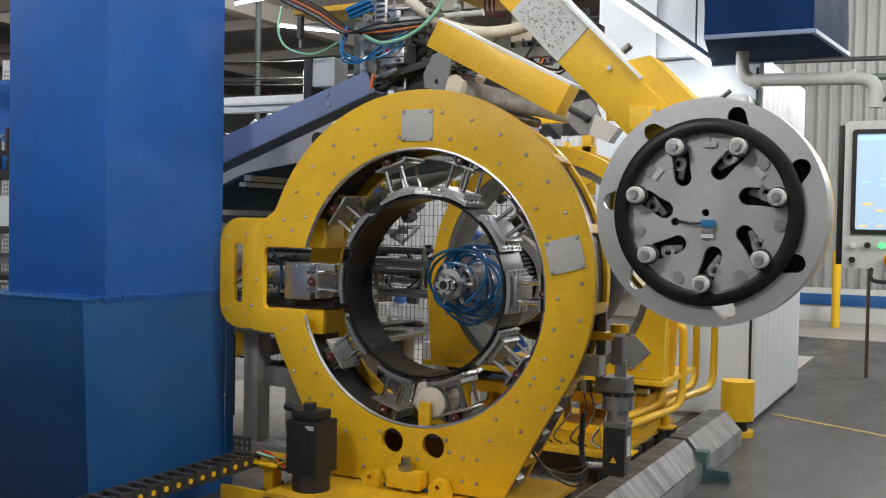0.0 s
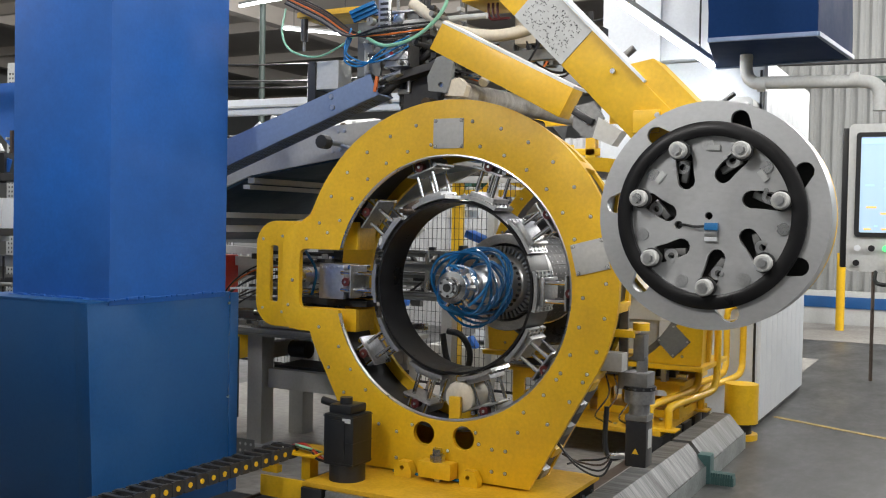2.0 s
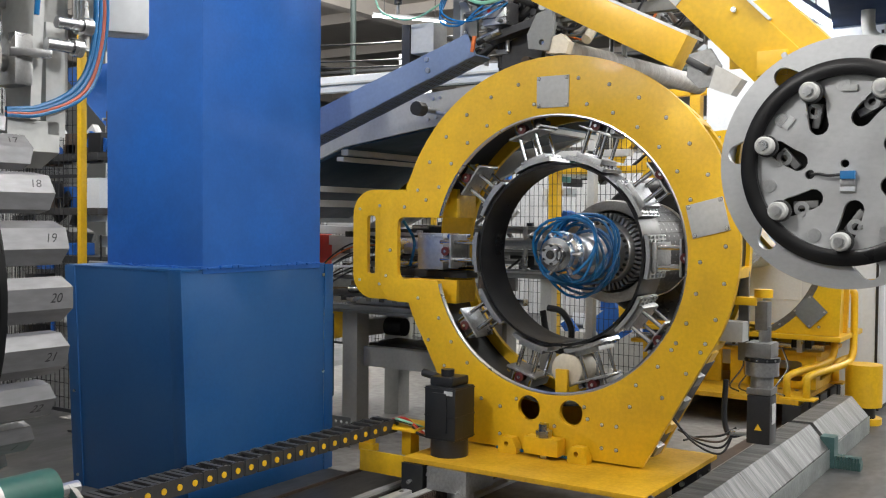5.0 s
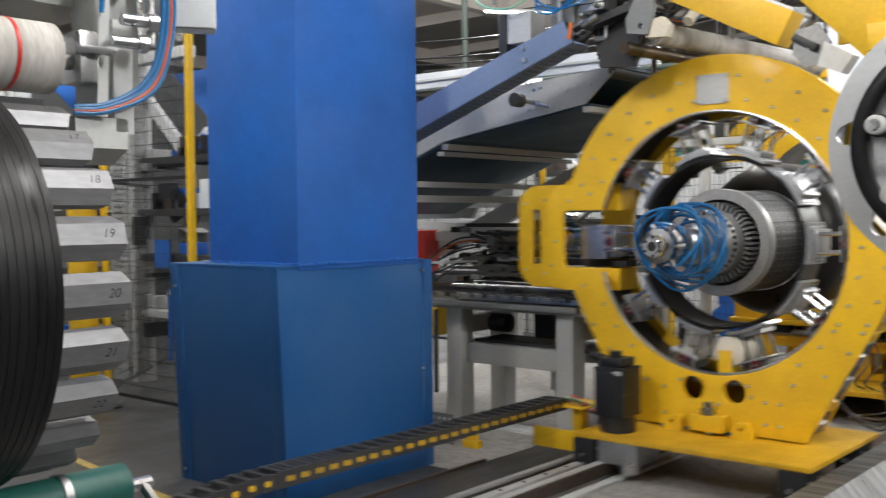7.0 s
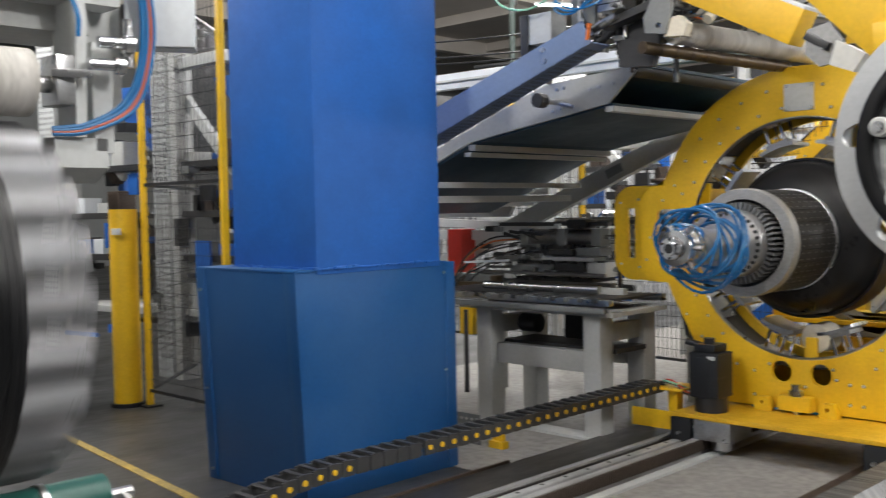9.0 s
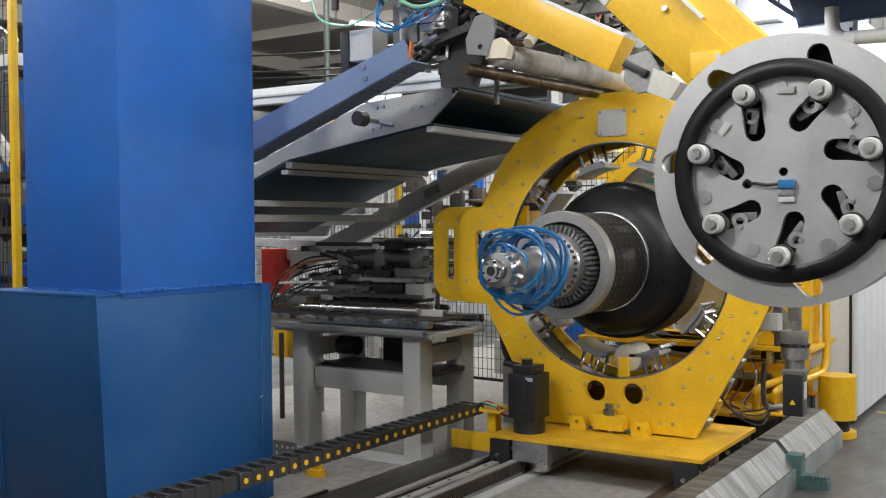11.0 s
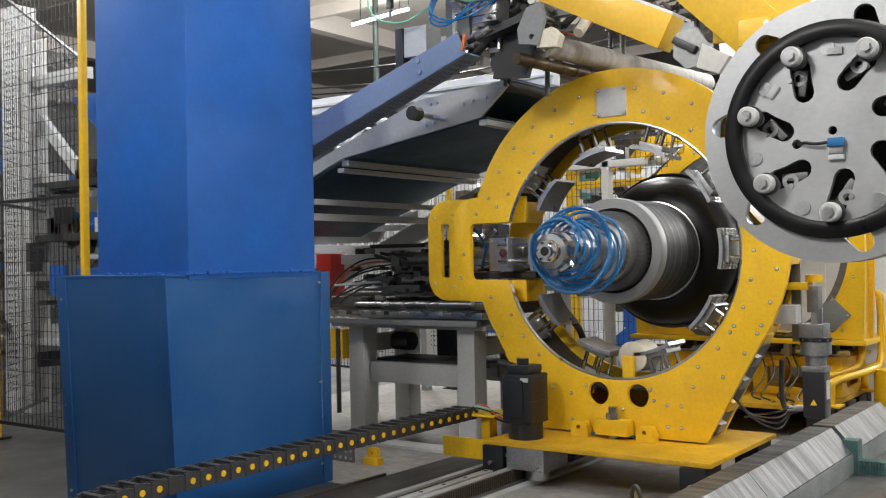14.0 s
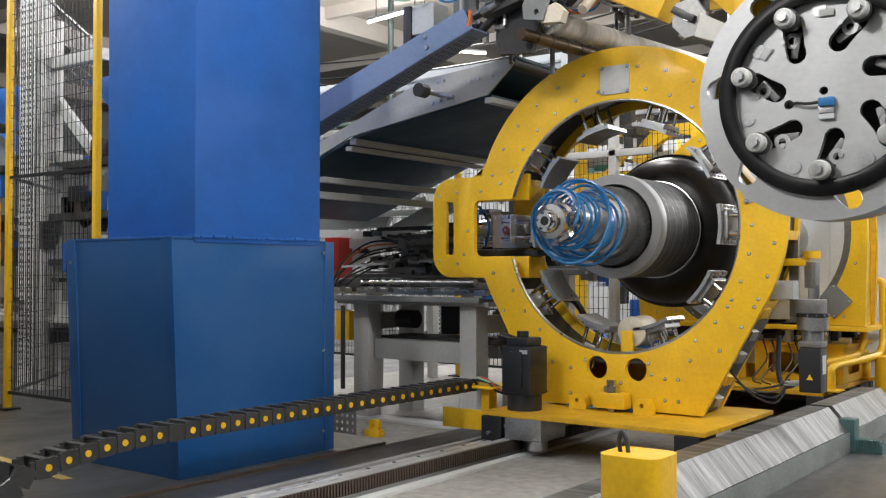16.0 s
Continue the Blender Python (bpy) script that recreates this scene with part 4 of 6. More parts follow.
# ---- bead disc on its swing arm ----
def bead_disc():
    y = -1.43
    d = thing("bead_holder", "bare steel bead holder disc with seven rollers and black bead", "machine", at=pose(1.586, y, 1.720))
    def capsule(line, hw):
        """Outline of a rounded slot along a short line of (radius, degrees)."""
        q = [(r * math.cos(radians(a)), r * math.sin(radians(a))) for r, a in line]
        left, right = [], []
        for i, (x, z) in enumerate(q):
            ax, az = q[max(i - 1, 0)]
            bx, bz = q[min(i + 1, len(q) - 1)]
            ln = math.hypot(bx - ax, bz - az)
            ux, uz = (bx - ax) / ln, (bz - az) / ln
            left.append((x - uz * hw, z + ux * hw))
            right.append((x + uz * hw, z - ux * hw))
        a1 = math.degrees(math.atan2(uz, ux))
        a0 = math.degrees(math.atan2(q[1][1] - q[0][1], q[1][0] - q[0][0]))
        return left + arc(*q[-1], hw, a1 + 75, a1 - 75, 5) + right[::-1] + arc(*q[0], hw, a0 - 105, a0 - 255, 5)
    slots = [capsule([(0.375, a), (0.395, a + 2), (0.417, a + 4)], 0.038) for a in (70, 22, 170, 279, 121, 327, 222)]
    part("outer_disc", plate([arc(0, 0, 0.482, 0, 356, 90), arc(0, 0, 0.335, 0, 355, 72)] + slots, 0.0, 0.03), STEEL_DISC, d, "ground steel rim plate")
    part("rim_wall", L([(0.470, 0.03), (0.482, 0.03), (0.482, 0.15), (0.470, 0.15)], close=True, seg=90), STEEL_DISC, d)
    part("rear_drum", L([(0.455, 0.15), (0.476, 0.15), (0.476, 0.25), (0.455, 0.25)], close=True, seg=90), YELLOW, d, "yellow rear drum")
    part("rear_plate", plate([arc(0, 0, 0.345, 0, 355, 60)], 0.125, 0.14), DARK, d)
    ws = []
    for k in range(7):
        a = 115 - k * 360 / 7
        ws.append(capsule([(0.268, a + 1), (0.232, a + 4.5), (0.200, a + 8), (0.180, a + 10.5)], 0.037))
    ws += [arc(-0.006, -0.001, 0.016, 0, 330, 12), arc(-0.134, -0.041, 0.018, 0, 330, 12)]
    part("inner_disc", plate([arc(0, 0, 0.334, 0, 355, 80)] + ws, 0.012, 0.04), STEEL_DISC, d, "steel plate with curved slots")
    part("bead", L([(0.333, -0.028), (0.345, -0.034), (0.38, -0.032), (0.394, -0.022), (0.394, -0.002), (0.333, -0.002)], close=True, seg=96), RUBBER, d, "black rubber bead ring with filler")
    for k in range(7):
        a = radians(115 - k * 360 / 7)
        x, z = 0.300 * math.cos(a), 0.300 * math.sin(a)
        r = part("roller", L([(0.0, -0.075), (0.031, -0.075), (0.036, -0.07), (0.036, -0.034), (0.028, -0.03), (0.028, 0.05)], seg=28, x0=x, z0=z), GREY, d, "pale roller")
        # dark ring stands in for the contact shade round the roller
        part("roller_seat", L([(0.02, -0.03), (0.043, -0.03), (0.043, -0.012), (0.02, -0.012)], close=True, seg=24, x0=x, z0=z), DARK, r)
        part("roller_bolt", C((x, -0.088, z), (x, -0.074, z), 0.018, 6), STEEL, r)
        part("roller_cap", C((x, -0.0785, z), (x, -0.0745, z), 0.021, 20), STEEL, r)
        b = a + 0.3
        part("link_arm", BM((0.26 * math.cos(a), 0.07, 0.26 * math.sin(a)), (0.19 * math.cos(b), 0.07, 0.19 * math.sin(b)), 0.03, 0.035, 0.006, up=(0, 1, 0)), FLANGE, d)
        g = a + 0.13
        part("pivot_ring", L([(0.014, 0.05), (0.030, 0.05), (0.030, 0.075), (0.014, 0.075)], close=True, seg=20, x0=0.245 * math.cos(g), z0=0.245 * math.sin(g)), STEEL, d)
        c = a - 0.38
        part("stud", C((0.30 * math.cos(c), 0.012, 0.30 * math.sin(c)), (0.30 * math.cos(c), 0.005, 0.30 * math.sin(c)), 0.026, 16), STEEL, d)
        e = a + 0.23
        part("screw", C((0.25 * math.cos(e), 0.012, 0.25 * math.sin(e)), (0.25 * math.cos(e), 0.006, 0.25 * math.sin(e)), 0.010, 8), STEEL, d)
    for a, r in ((88, 0.285), (143, 0.27), (38, 0.27)):
        q = radians(a)
        part("gauge_block", B(-0.026, 0.026, 0.0, 0.012, -0.012, 0.012, 0.002), GREY_L, d, at=pose(r * math.cos(q), 0, r * math.sin(q), 0, 90 - a, 0))
    part("hub", C((0, 0.14, 0), (0, 0.42, 0), 0.14, 32), GREY_M, d)
    part("back_shield", plate([arc(0, 0, 0.466, -62, 98, 40) + arc(0, 0, 0.347, 98, -62, 40)], 0.11, 0.12), DARK, d, "dark sheet behind the rim")
    part("arm_bracket", plate([[(-0.40, 0.33), (-0.20, 0.46), (-0.02, 0.24), (-0.22, 0.10)]], 0.142, 0.165), GREY_M, d)
    part("hub_arm", BM((-0.60, 0.14, 0.775), (0.0, 0.20, 0.0), 0.12, 0.11, 0.01, up=(0, 1, 0)), YELLOW, d)
    part("clamp_plate", B(-0.36, -0.24, 0.052, 0.08, 0.36, 0.46, 0.004), YELLOW, d)
    part("mount_flange", B(-0.52, -0.30, 0.205, 0.225, 0.42, 0.66, 0.004), YELLOW, d)
    s = part("sensor", B(-0.018, 0.036, -0.02, 0.012, -0.062, -0.03, 0.004), HOSE, d, "blue sensor")
    part("sensor_plate", B(-0.02, 0.034, -0.006, 0.012, -0.088, -0.062, 0.002), STEEL, s)
    part("sensor_tag", B(-0.02, 0.034, -0.005, 0.012, -0.108, -0.09, 0.001), WHITE, s, "white tag")
    part("sensor_lead", S(curve([(-0.018, -0.012, -0.045), (-0.06, -0.012, -0.047), (-0.10, -0.008, -0.04), (-0.134, 0.03, -0.041)], 6), 0.006), BLACK, s)
    return d


def swing_arm():
    t = thing("swing_arm", "yellow box-section swing arm with a grey printed diagram plate", "machine arm")
    y0, y1 = -1.36, -1.22
    p, q = Vector((0.50, 0, 2.93)), Vector((1.37, 0, 2.05))
    d = (q - p).normalized()
    n = Vector((d.z, 0, -d.x))
    if n.z < 0:
        n = -n
    w = 0.105

    def at(u, v):
        a = p + d * u + n * v
        return (a.x, a.z)
    ln = (q - p).length
    part("arm_box", eased(plate([[at(-0.4, -w), at(ln, -w), at(ln + 0.12, w), at(-0.4, w)]], y0, y1), 0.006), YELLOW, t)
    part("arm_flange", plate([[at(-0.4, w), at(ln - 0.25, w), at(ln - 0.25, w + 0.012), at(-0.4, w + 0.012)]], y0 - 0.012, y1), WHITE, t)
    part("shoulder_plate", plate([[at(ln - 0.42, 0.03), at(ln - 0.30, w + 0.10), at(ln + 0.12, w + 0.10), at(ln + 0.12, 0.03)]], y0 + 0.01, y1 + 0.06), YELLOW, t)
    for u, v in ((ln - 0.39, 0.045), (ln - 0.10, 0.05)):
        a = at(u, v)
        part("pivot_bolt", C((a[0], y0 - 0.004, a[1]), (a[0], y0 - 0.02, a[1]), 0.012, 10), STEEL, t)
    pl = part("diagram_plate", plate([[at(0.30, -w + 0.002), at(0.64, -w + 0.002), at(0.64, w - 0.002), at(0.30, w - 0.002)]], y0 - 0.006, y0), GREY_L, t, "grey plate with a fine printed diagram")
    random.seed(3)
    bm = bmesh.new()
    for i in range(190):
        u, v = random.uniform(0.33, 0.61), random.uniform(-w + 0.02, w - 0.03)
        a = at(u, v)
        k = random.choice(((0.005, 0.004), (0.004, 0.005), (0.012, 0.0015), (0.0015, 0.009)))
        m = Matrix.Translation((a[0], y0 - 0.007, a[1])) @ Matrix.Rotation(math.atan2(-d.z, d.x), 4, "Y")
        box(bm, -k[0] / 2, k[0] / 2, -0.001, 0.0005, -k[1] / 2, k[1] / 2, 0, m)
    tagged(part("diagram_print", bm, BLACK, pl), kind="stuff")
    # second short yellow beam with its bracket
    s = thing("upper_guard_beam", "yellow folded steel beam with a grey end bracket", "machine beam")
    part("beam", eased(plate([[(-0.02, 2.595), (0.055, 2.725), (0.80, 2.345), (0.725, 2.205)]], -1.0, -0.86), 0.006), YELLOW, s)
    part("beam_lip", plate([[(0.055, 2.725), (0.80, 2.345), (0.806, 2.356), (0.061, 2.737)]], -1.0, -0.80), WHITE, s)
    part("end_bracket", plate([[(0.79, 2.16), (0.80, 2.26), (0.90, 2.28), (0.95, 2.2), (0.93, 2.11), (0.85, 2.1)], arc(0.87, 2.19, 0.02, 0, 330, 10)], -0.98, -0.955), FLANGE, s)
    part("clamp_bar", BM((0.80, -0.99, 2.235), (0.90, -0.99, 2.175), 0.03, 0.035, 0.005), BLACK, s)
    part("end_wedge", plate([[(0.93, 2.2), (1.05, 2.13), (1.0, 2.06), (0.9, 2.1)]], -0.99, -0.90), GREY_L, s)
    part("bracket_bolt", C((0.87, -1.0, 2.19), (0.87, -0.96, 2.19), 0.02, 6), STEEL, s)
    return t


bead_disc()
swing_arm()


def cloth_roller():
    t = thing("let_off_roller", "long roller wound with pale cloth in a steel bearing arm", "roller")
    p, q = Vector((-0.24, -0.32, 2.47)), Vector((0.02, 1.4, 2.45))
    part("roll", C(p, q, 0.066, 28), CLOTH, t)
    part("core", C(p + (p - q).normalized() * 0.12, q, 0.03, 14), STEEL, t)
    u = (q - p).normalized()
    a = p + Vector((-0.06, -0.22, -0.10))
    part("bronze_roller", C(a, a + u * 1.3, 0.034, 20), BRONZE, t, "oily bronze guide roller")
    for k in range(9):
        c = a + u * (0.12 + 0.13 * k)
        part("roller_ring", C(c, c + u * 0.012, 0.0365, 20), RUST, t)
    part("bearing_plate", plate([[(-0.52, 2.3), (-0.3, 2.28), (-0.24, 2.45), (-0.34, 2.56), (-0.5, 2.5)]], -0.44, -0.40), DARK, t)


cloth_roller()


# ---- inclined feed conveyor ----
LOW = (0.75, 1.86)  # heights of the lower rails' ends
def conveyor():
    t = thing("feed_conveyor", "inclined belt conveyor with blue-grey side beam and dark teal belt", "conveyor")
    # blue-grey folded side beam
    y = -0.62
    part("side_beam", plate([[(-3.0, 1.762), (-0.637, 2.549), (-0.578, 2.427), (-3.0, 1.562)]], y, y + 0.012), BLUE_GREY, t, "blue-grey folded side beam")
    part("beam_flange", BM((-3.0, y + 0.09, 1.562), (-0.578, y + 0.09, 2.427), 0.17, 0.008), BLUE_GREY, t)
    bm = bmesh.new()
    for i in range(46):
        for j in range(4):
            u = i / 46
            a = Vector((-2.6, y + 0.05 + 0.028 * j, 1.705)).lerp(Vector((-0.62, y + 0.05 + 0.028 * j, 2.412)), u)
            beam(bm, a, a + Vector((0.026, 0, 0.0093)), 0.008, 0.0105)
    tagged(part("perforation", bm, BLACK, t), kind="stuff")
    for x, z in ((-0.90, 2.36), (-0.91, 2.425)):
        part("bolt", C((x, y, z), (x, y - 0.012, z), 0.015, 10), STEEL, t)
    # grey main side plate
    y = -0.12
    part("side_plate", plate([[(-3.2, 1.50), (-1.95, 1.98), (-0.82, 2.145), (-0.62, 2.32), (-0.66, 2.35), (-1.3, 2.30), (-3.2, 1.62)]], y, y + 0.02), GREY, t, "grey side plate")
    part("side_plate", plate([[(-3.2, 1.50), (-1.95, 1.98), (-0.82, 2.145), (-0.62, 2.32), (-0.66, 2.35), (-1.3, 2.30), (-3.2, 1.62)]], 1.5, 1.52), GREY_L, t)
    for x, z in ((-0.78, 2.26), (-0.88, 2.25), (-0.95, 2.24), (-1.12, 2.155), (-1.18, 2.145), (-1.24, 2.135), (-1.15, 2.27), (-1.2, 2.265)):
        part("bolt", C((x, y, z), (x, y - 0.01, z), 0.011, 8), STEEL, t)
    k = part("tension_knob", C((-1.17, -0.30, 2.18), (-1.17, -0.12, 2.18), 0.018, 12), STEEL, t)
    part("knob", C((-1.17, -0.36, 2.18), (-1.17, -0.29, 2.18), 0.045, 10), DARK, k)
    part("tension_screw", C((-1.12, -0.20, 2.165), (-1.02, -0.20, 2.14), 0.012, 8), STEEL, t)
    # belts
    part("belt", BM((-3.2, 0.70, 1.60), (-0.62, 0.70, 2.36), 1.58, 0.025, 0.008), BELT, t, "dark teal conveyor belt")
    part("belt_return", BM((-1.96, 0.70, 1.975), (-0.80, 0.70, 2.142), 1.58, 0.016, 0.004), BELT, t, "dark teal belt return")
    part("belt_return", BM((-3.2, 0.70, 1.50), (-1.95, 0.70, 1.97), 1.58, 0.016, 0.004), BELT, t)
    part("nose_roller", C((-0.66, -0.1, 2.33), (-0.66, 1.5, 2.33), 0.04, 20), DARK, t)
    for x, z, h in ((-0.82, 2.115, 0.035), (-1.95, 1.945, 0.04), (-1.99, 1.90, 0.03), (-2.25, 1.70, 0.04), (-2.35, 1.60, 0.05)):
        part("cross_rail", B(x - 0.03, x + 0.03, -0.10, 1.5, z - h / 2, z + h / 2, 0.005), GREY, t)
    # lower frame
    def away(p, k=1.2):
        return Vector((2.5, -5.1, 1.4)) + (Vector(p) - Vector((2.5, -5.1, 1.4))) * k
    for yy in (0.47,):
        part("lower_rail", BM(away((-3.6, yy, LOW[0])), away((-0.4, yy, LOW[1] + 0.2)), 0.07, 0.155, 0.006), GREY, t)
        part("strut", B(-4.2, -4.1, yy * 1.2 + 0.9, yy * 1.2 + 1.0, 0.0, 1.6, 0.004), GREY, t)
    slot = away((-1.25, 0.44, LOW[0] + (LOW[1] - LOW[0]) * 2.35 / 2.7))
    part("rail_slot", BM(slot, slot + (away((-0.9, 0.44, LOW[1])) - slot).normalized() * 0.16, 0.012, 0.07), GREY_M, t, "dull slot in the rail")
    for yy, z0, z1 in ((0.47, 1.42, 1.36), (1.3, 1.42, 1.36)):
        part("tie_bar", BM(away((-3.2, yy, z0)), away((-1.7, yy, z1)), 0.06, 0.07, 0.004), GREY_L, t)
    part("tie_bar", BM(away((-2.9, 0.33, 1.315)), away((-1.72, 0.33, 1.315)), 0.07, 0.085, 0.004), GREY_L, t)
    part("cross_tube", BM(away((-2.9, 0.46, 1.625)), away((-1.75, 0.46, 1.625)), 0.05, 0.06, 0.004), GREY, t)
    part("cross_tube", BM(away((-2.7, 0.53, 1.54)), away((-1.5, 0.53, 1.54)), 0.07, 0.05, 0.004), GREY_L, t)
    part("dark_cover", plate([[(-4.4, 1.45), (-3.2, 1.45), (-3.1, 1.60), (-3.4, 1.76), (-4.4, 1.6)]], 1.72, 1.76), GREY_M, t, "grey cover plate")
    # box on top of the beam
    j = thing("sensor_box", "light grey control box on a bracket over the conveyor", "control box")
    part("box", B(-1.15, -0.98, -0.45, -0.30, 2.50, 2.68, 0.008), GREY_L, j)
    part("bracket", B(-1.21, -1.15, -0.46, -0.30, 2.42, 2.68, 0.005), CHARCOAL, j)
    r = thing("roof_rail", "white extruded aluminium rail behind the conveyor", "rail")
    part("profile", BM((-5.2, 1.5, 2.70), (-1.2, 1.5, 2.67), 0.10, 0.14, 0.006), WHITE, r)
    for x in (-4.8, -1.6):
        part("hanger", C((x, 1.5, 2.7), (x, 1.5, 6.62), 0.012, 8), GREY_L, r)
    part("profile", BM((-5.2, 1.44, 2.70), (-1.2, 1.44, 2.67), 0.03, 0.02, 0.002), GREY_L, r)


conveyor()


def stitcher():
    """Cluster of brackets, hoses and valves at the conveyor's head."""
    t = thing("stitcher_head", "crowded stitcher head of grey brackets, valves and hoses", "machine head")
    clutter(t, 11, 100, (-0.80, -0.16), (-0.50, -0.12), (2.44, 2.98), (GREY_M, FLANGE, DARK, GREY_M, BLACK, DARK, BLACK, GREY, RUST, STEEL), (0.010, 0.045), 26)
    part("back_panel", B(-0.90, -0.73, -0.36, -0.33, 2.58, 2.92, 0.006), GREY_M, t, "tall white cover panel")
    cam_box = part("camera_box", B(-0.545, -0.39, -0.60, -0.46, 2.585, 2.715, 0.006), ALU, t, "silver camera box with a red light")
    part("lens", C((-0.50, -0.605, 2.665), (-0.50, -0.598, 2.665), 0.012, 12), RED, cam_box)
    for z in (2.62, 2.70):
        part("edge", B(-0.548, -0.387, -0.604, -0.598, z, z + 0.006), DARK, cam_box)
    part("under_beam", BM((-0.56, -0.50, 2.52), (-0.20, -0.50, 2.60), 0.10, 0.045, 0.008), DARK, t)
    part("head_plate", plate([[(-0.27, 2.44), (-0.15, 2.42), (-0.11, 2.56), (-0.13, 2.65), (-0.22, 2.63), (-0.28, 2.52)], arc(-0.19, 2.47, 0.016, 0, 330, 10)], -0.56, -0.53), GREY_M, t)
    part("cream_bracket", plate([[(-0.17, 2.41), (-0.05, 2.40), (-0.03, 2.46), (-0.08, 2.51), (-0.16, 2.49)]], -0.54, -0.48), CREAM, t)
    part("long_beam", BM((-0.46, -0.45, 2.88), (-0.18, 1.6, 2.86), 0.12, 0.14, 0.008), GREY_M, t)
    part("long_rail", BM((-0.30, -0.42, 2.74), (-0.02, 1.6, 2.73), 0.05, 0.06, 0.006), GREY_M, t)
    part("curved_guide", S(curve([(-0.02, -0.35, 2.50), (0.0, -0.2, 2.62), (0.06, 0.1, 2.66), (0.10, 0.5, 2.64)], 8), 0.03, 10), CREAM, t)
    part("slotted_plate", B(-0.585, -0.50, -0.62, -0.605, 2.80, 3.02, 0.003), STEEL, t)
    for k in range(6):
        part("slot", B(-0.57, -0.515, -0.623, -0.620, 2.82 + k * 0.032, 2.835 + k * 0.032), BLACK, t)
    part("yellow_plate", B(-1.27, -0.78, -0.5, -0.2, 2.955, 2.99, 0.004), YELLOW_D, t)
    part("yellow_top", B(-0.2, 0.35, -0.3, 0.1, 3.0, 3.12, 0.01), YELLOW, t)
    part("tan_box", B(0.02, 0.20, 0.0, 0.3, 2.78, 3.1, 0.008), CREAM, t)
    part("gauge", C((-0.62, -0.66, 2.855), (-0.62, -0.62, 2.855), 0.024, 18), GREY_M, t, "small round pressure gauge")
    part("gauge_needle", B(-0.622, -0.618, -0.6625, -0.6605, 2.85, 2.872), BLACK, t)
    for k in range(3):
        part("blue_connector", BM((-0.77, -0.60 - 0.02 * k, 2.875 + 0.02 * k), (-0.60, -0.60 - 0.02 * k, 2.925 + 0.02 * k), 0.022, 0.022, 0.004), HOSE, t, "blue plastic connector")
    part("plug", C((-1.21, -0.5, 2.80), (-1.21, -0.5, 2.94), 0.024, 12), BLACK, t)
    part("plug_tip", C((-1.21, -0.5, 2.74), (-1.21, -0.5, 2.80), 0.010, 10), GREY_M, t)
    for k in range(4):
        part("actuator", C((-0.72 + 0.05 * k, -0.56, 2.46 + 0.02 * k), (-0.60 + 0.05 * k, -0.56, 2.50 + 0.02 * k), 0.02, 14), (STEEL, BLACK, GREY_M, STEEL)[k], t)
    part("orange_sensor", BM((-0.60, -0.62, 2.44), (-0.585, -0.62, 2.53), 0.018, 0.018, 0.003), ORANGE, t)
    rng = random.Random(21)
    for k in range(7):
        o = 0.012 * k
        part("cable", S(curve([(-1.35, -0.45 - o, 3.12 - o), (-1.05, -0.5 - o, 2.98 - o), (-0.80, -0.55 - o, 2.82 - 0.5 * o), (-0.55, -0.58 - o, 2.74 + o), (-0.30, -0.5, 2.78 + o)], 8), 0.006), (BLACK, RUST, BLACK, ORANGE, BLACK, GREY_M, BLACK)[k], t)
    for k in range(3):
        o = 0.03 * k
        part("air_hose", S(curve([(-0.80, -0.58, 2.84 - o), (-0.82, -0.62, 2.70 - o), (-0.68, -0.64, 2.62 - 0.4 * o), (-0.52, -0.66, 2.62 + o), (-0.38, -0.6, 2.70 + o)], 8), 0.006), HOSE, t, "blue air hose")
    part("green_hose", S(curve([(-0.10, -0.62, 3.05), (-0.14, -0.64, 2.88), (-0.30, -0.66, 2.74), (-0.50, -0.66, 2.70), (-0.66, -0.62, 2.76)], 10), 0.011), GREEN_HOSE, t)
    part("green_hose", S(curve([(-1.36, -0.5, 3.02), (-1.37, -0.52, 2.86), (-1.28, -0.54, 2.74), (-1.08, -0.54, 2.69), (-0.92, -0.5, 2.76), (-0.80, -0.48, 2.84)], 10), 0.007), GREEN_HOSE, t)
    part("duct_hose", S(curve([(-0.45, -0.45, 2.98), (-0.15, -0.5, 2.80), (0.15, -0.5, 2.74), (0.42, -0.5, 2.80), (0.62, -0.5, 3.02)], 10), 0.035, 12), CREAM, t, "thick cream hose")
    for k in range(3):
        part("red_pipe", S(curve([(-0.06 + 0.03 * k, -0.2, 3.1), (-0.06 + 0.03 * k, -0.2, 2.92), (0.02 + 0.03 * k, -0.2, 2.90)], 6), 0.008), MAROON, t)

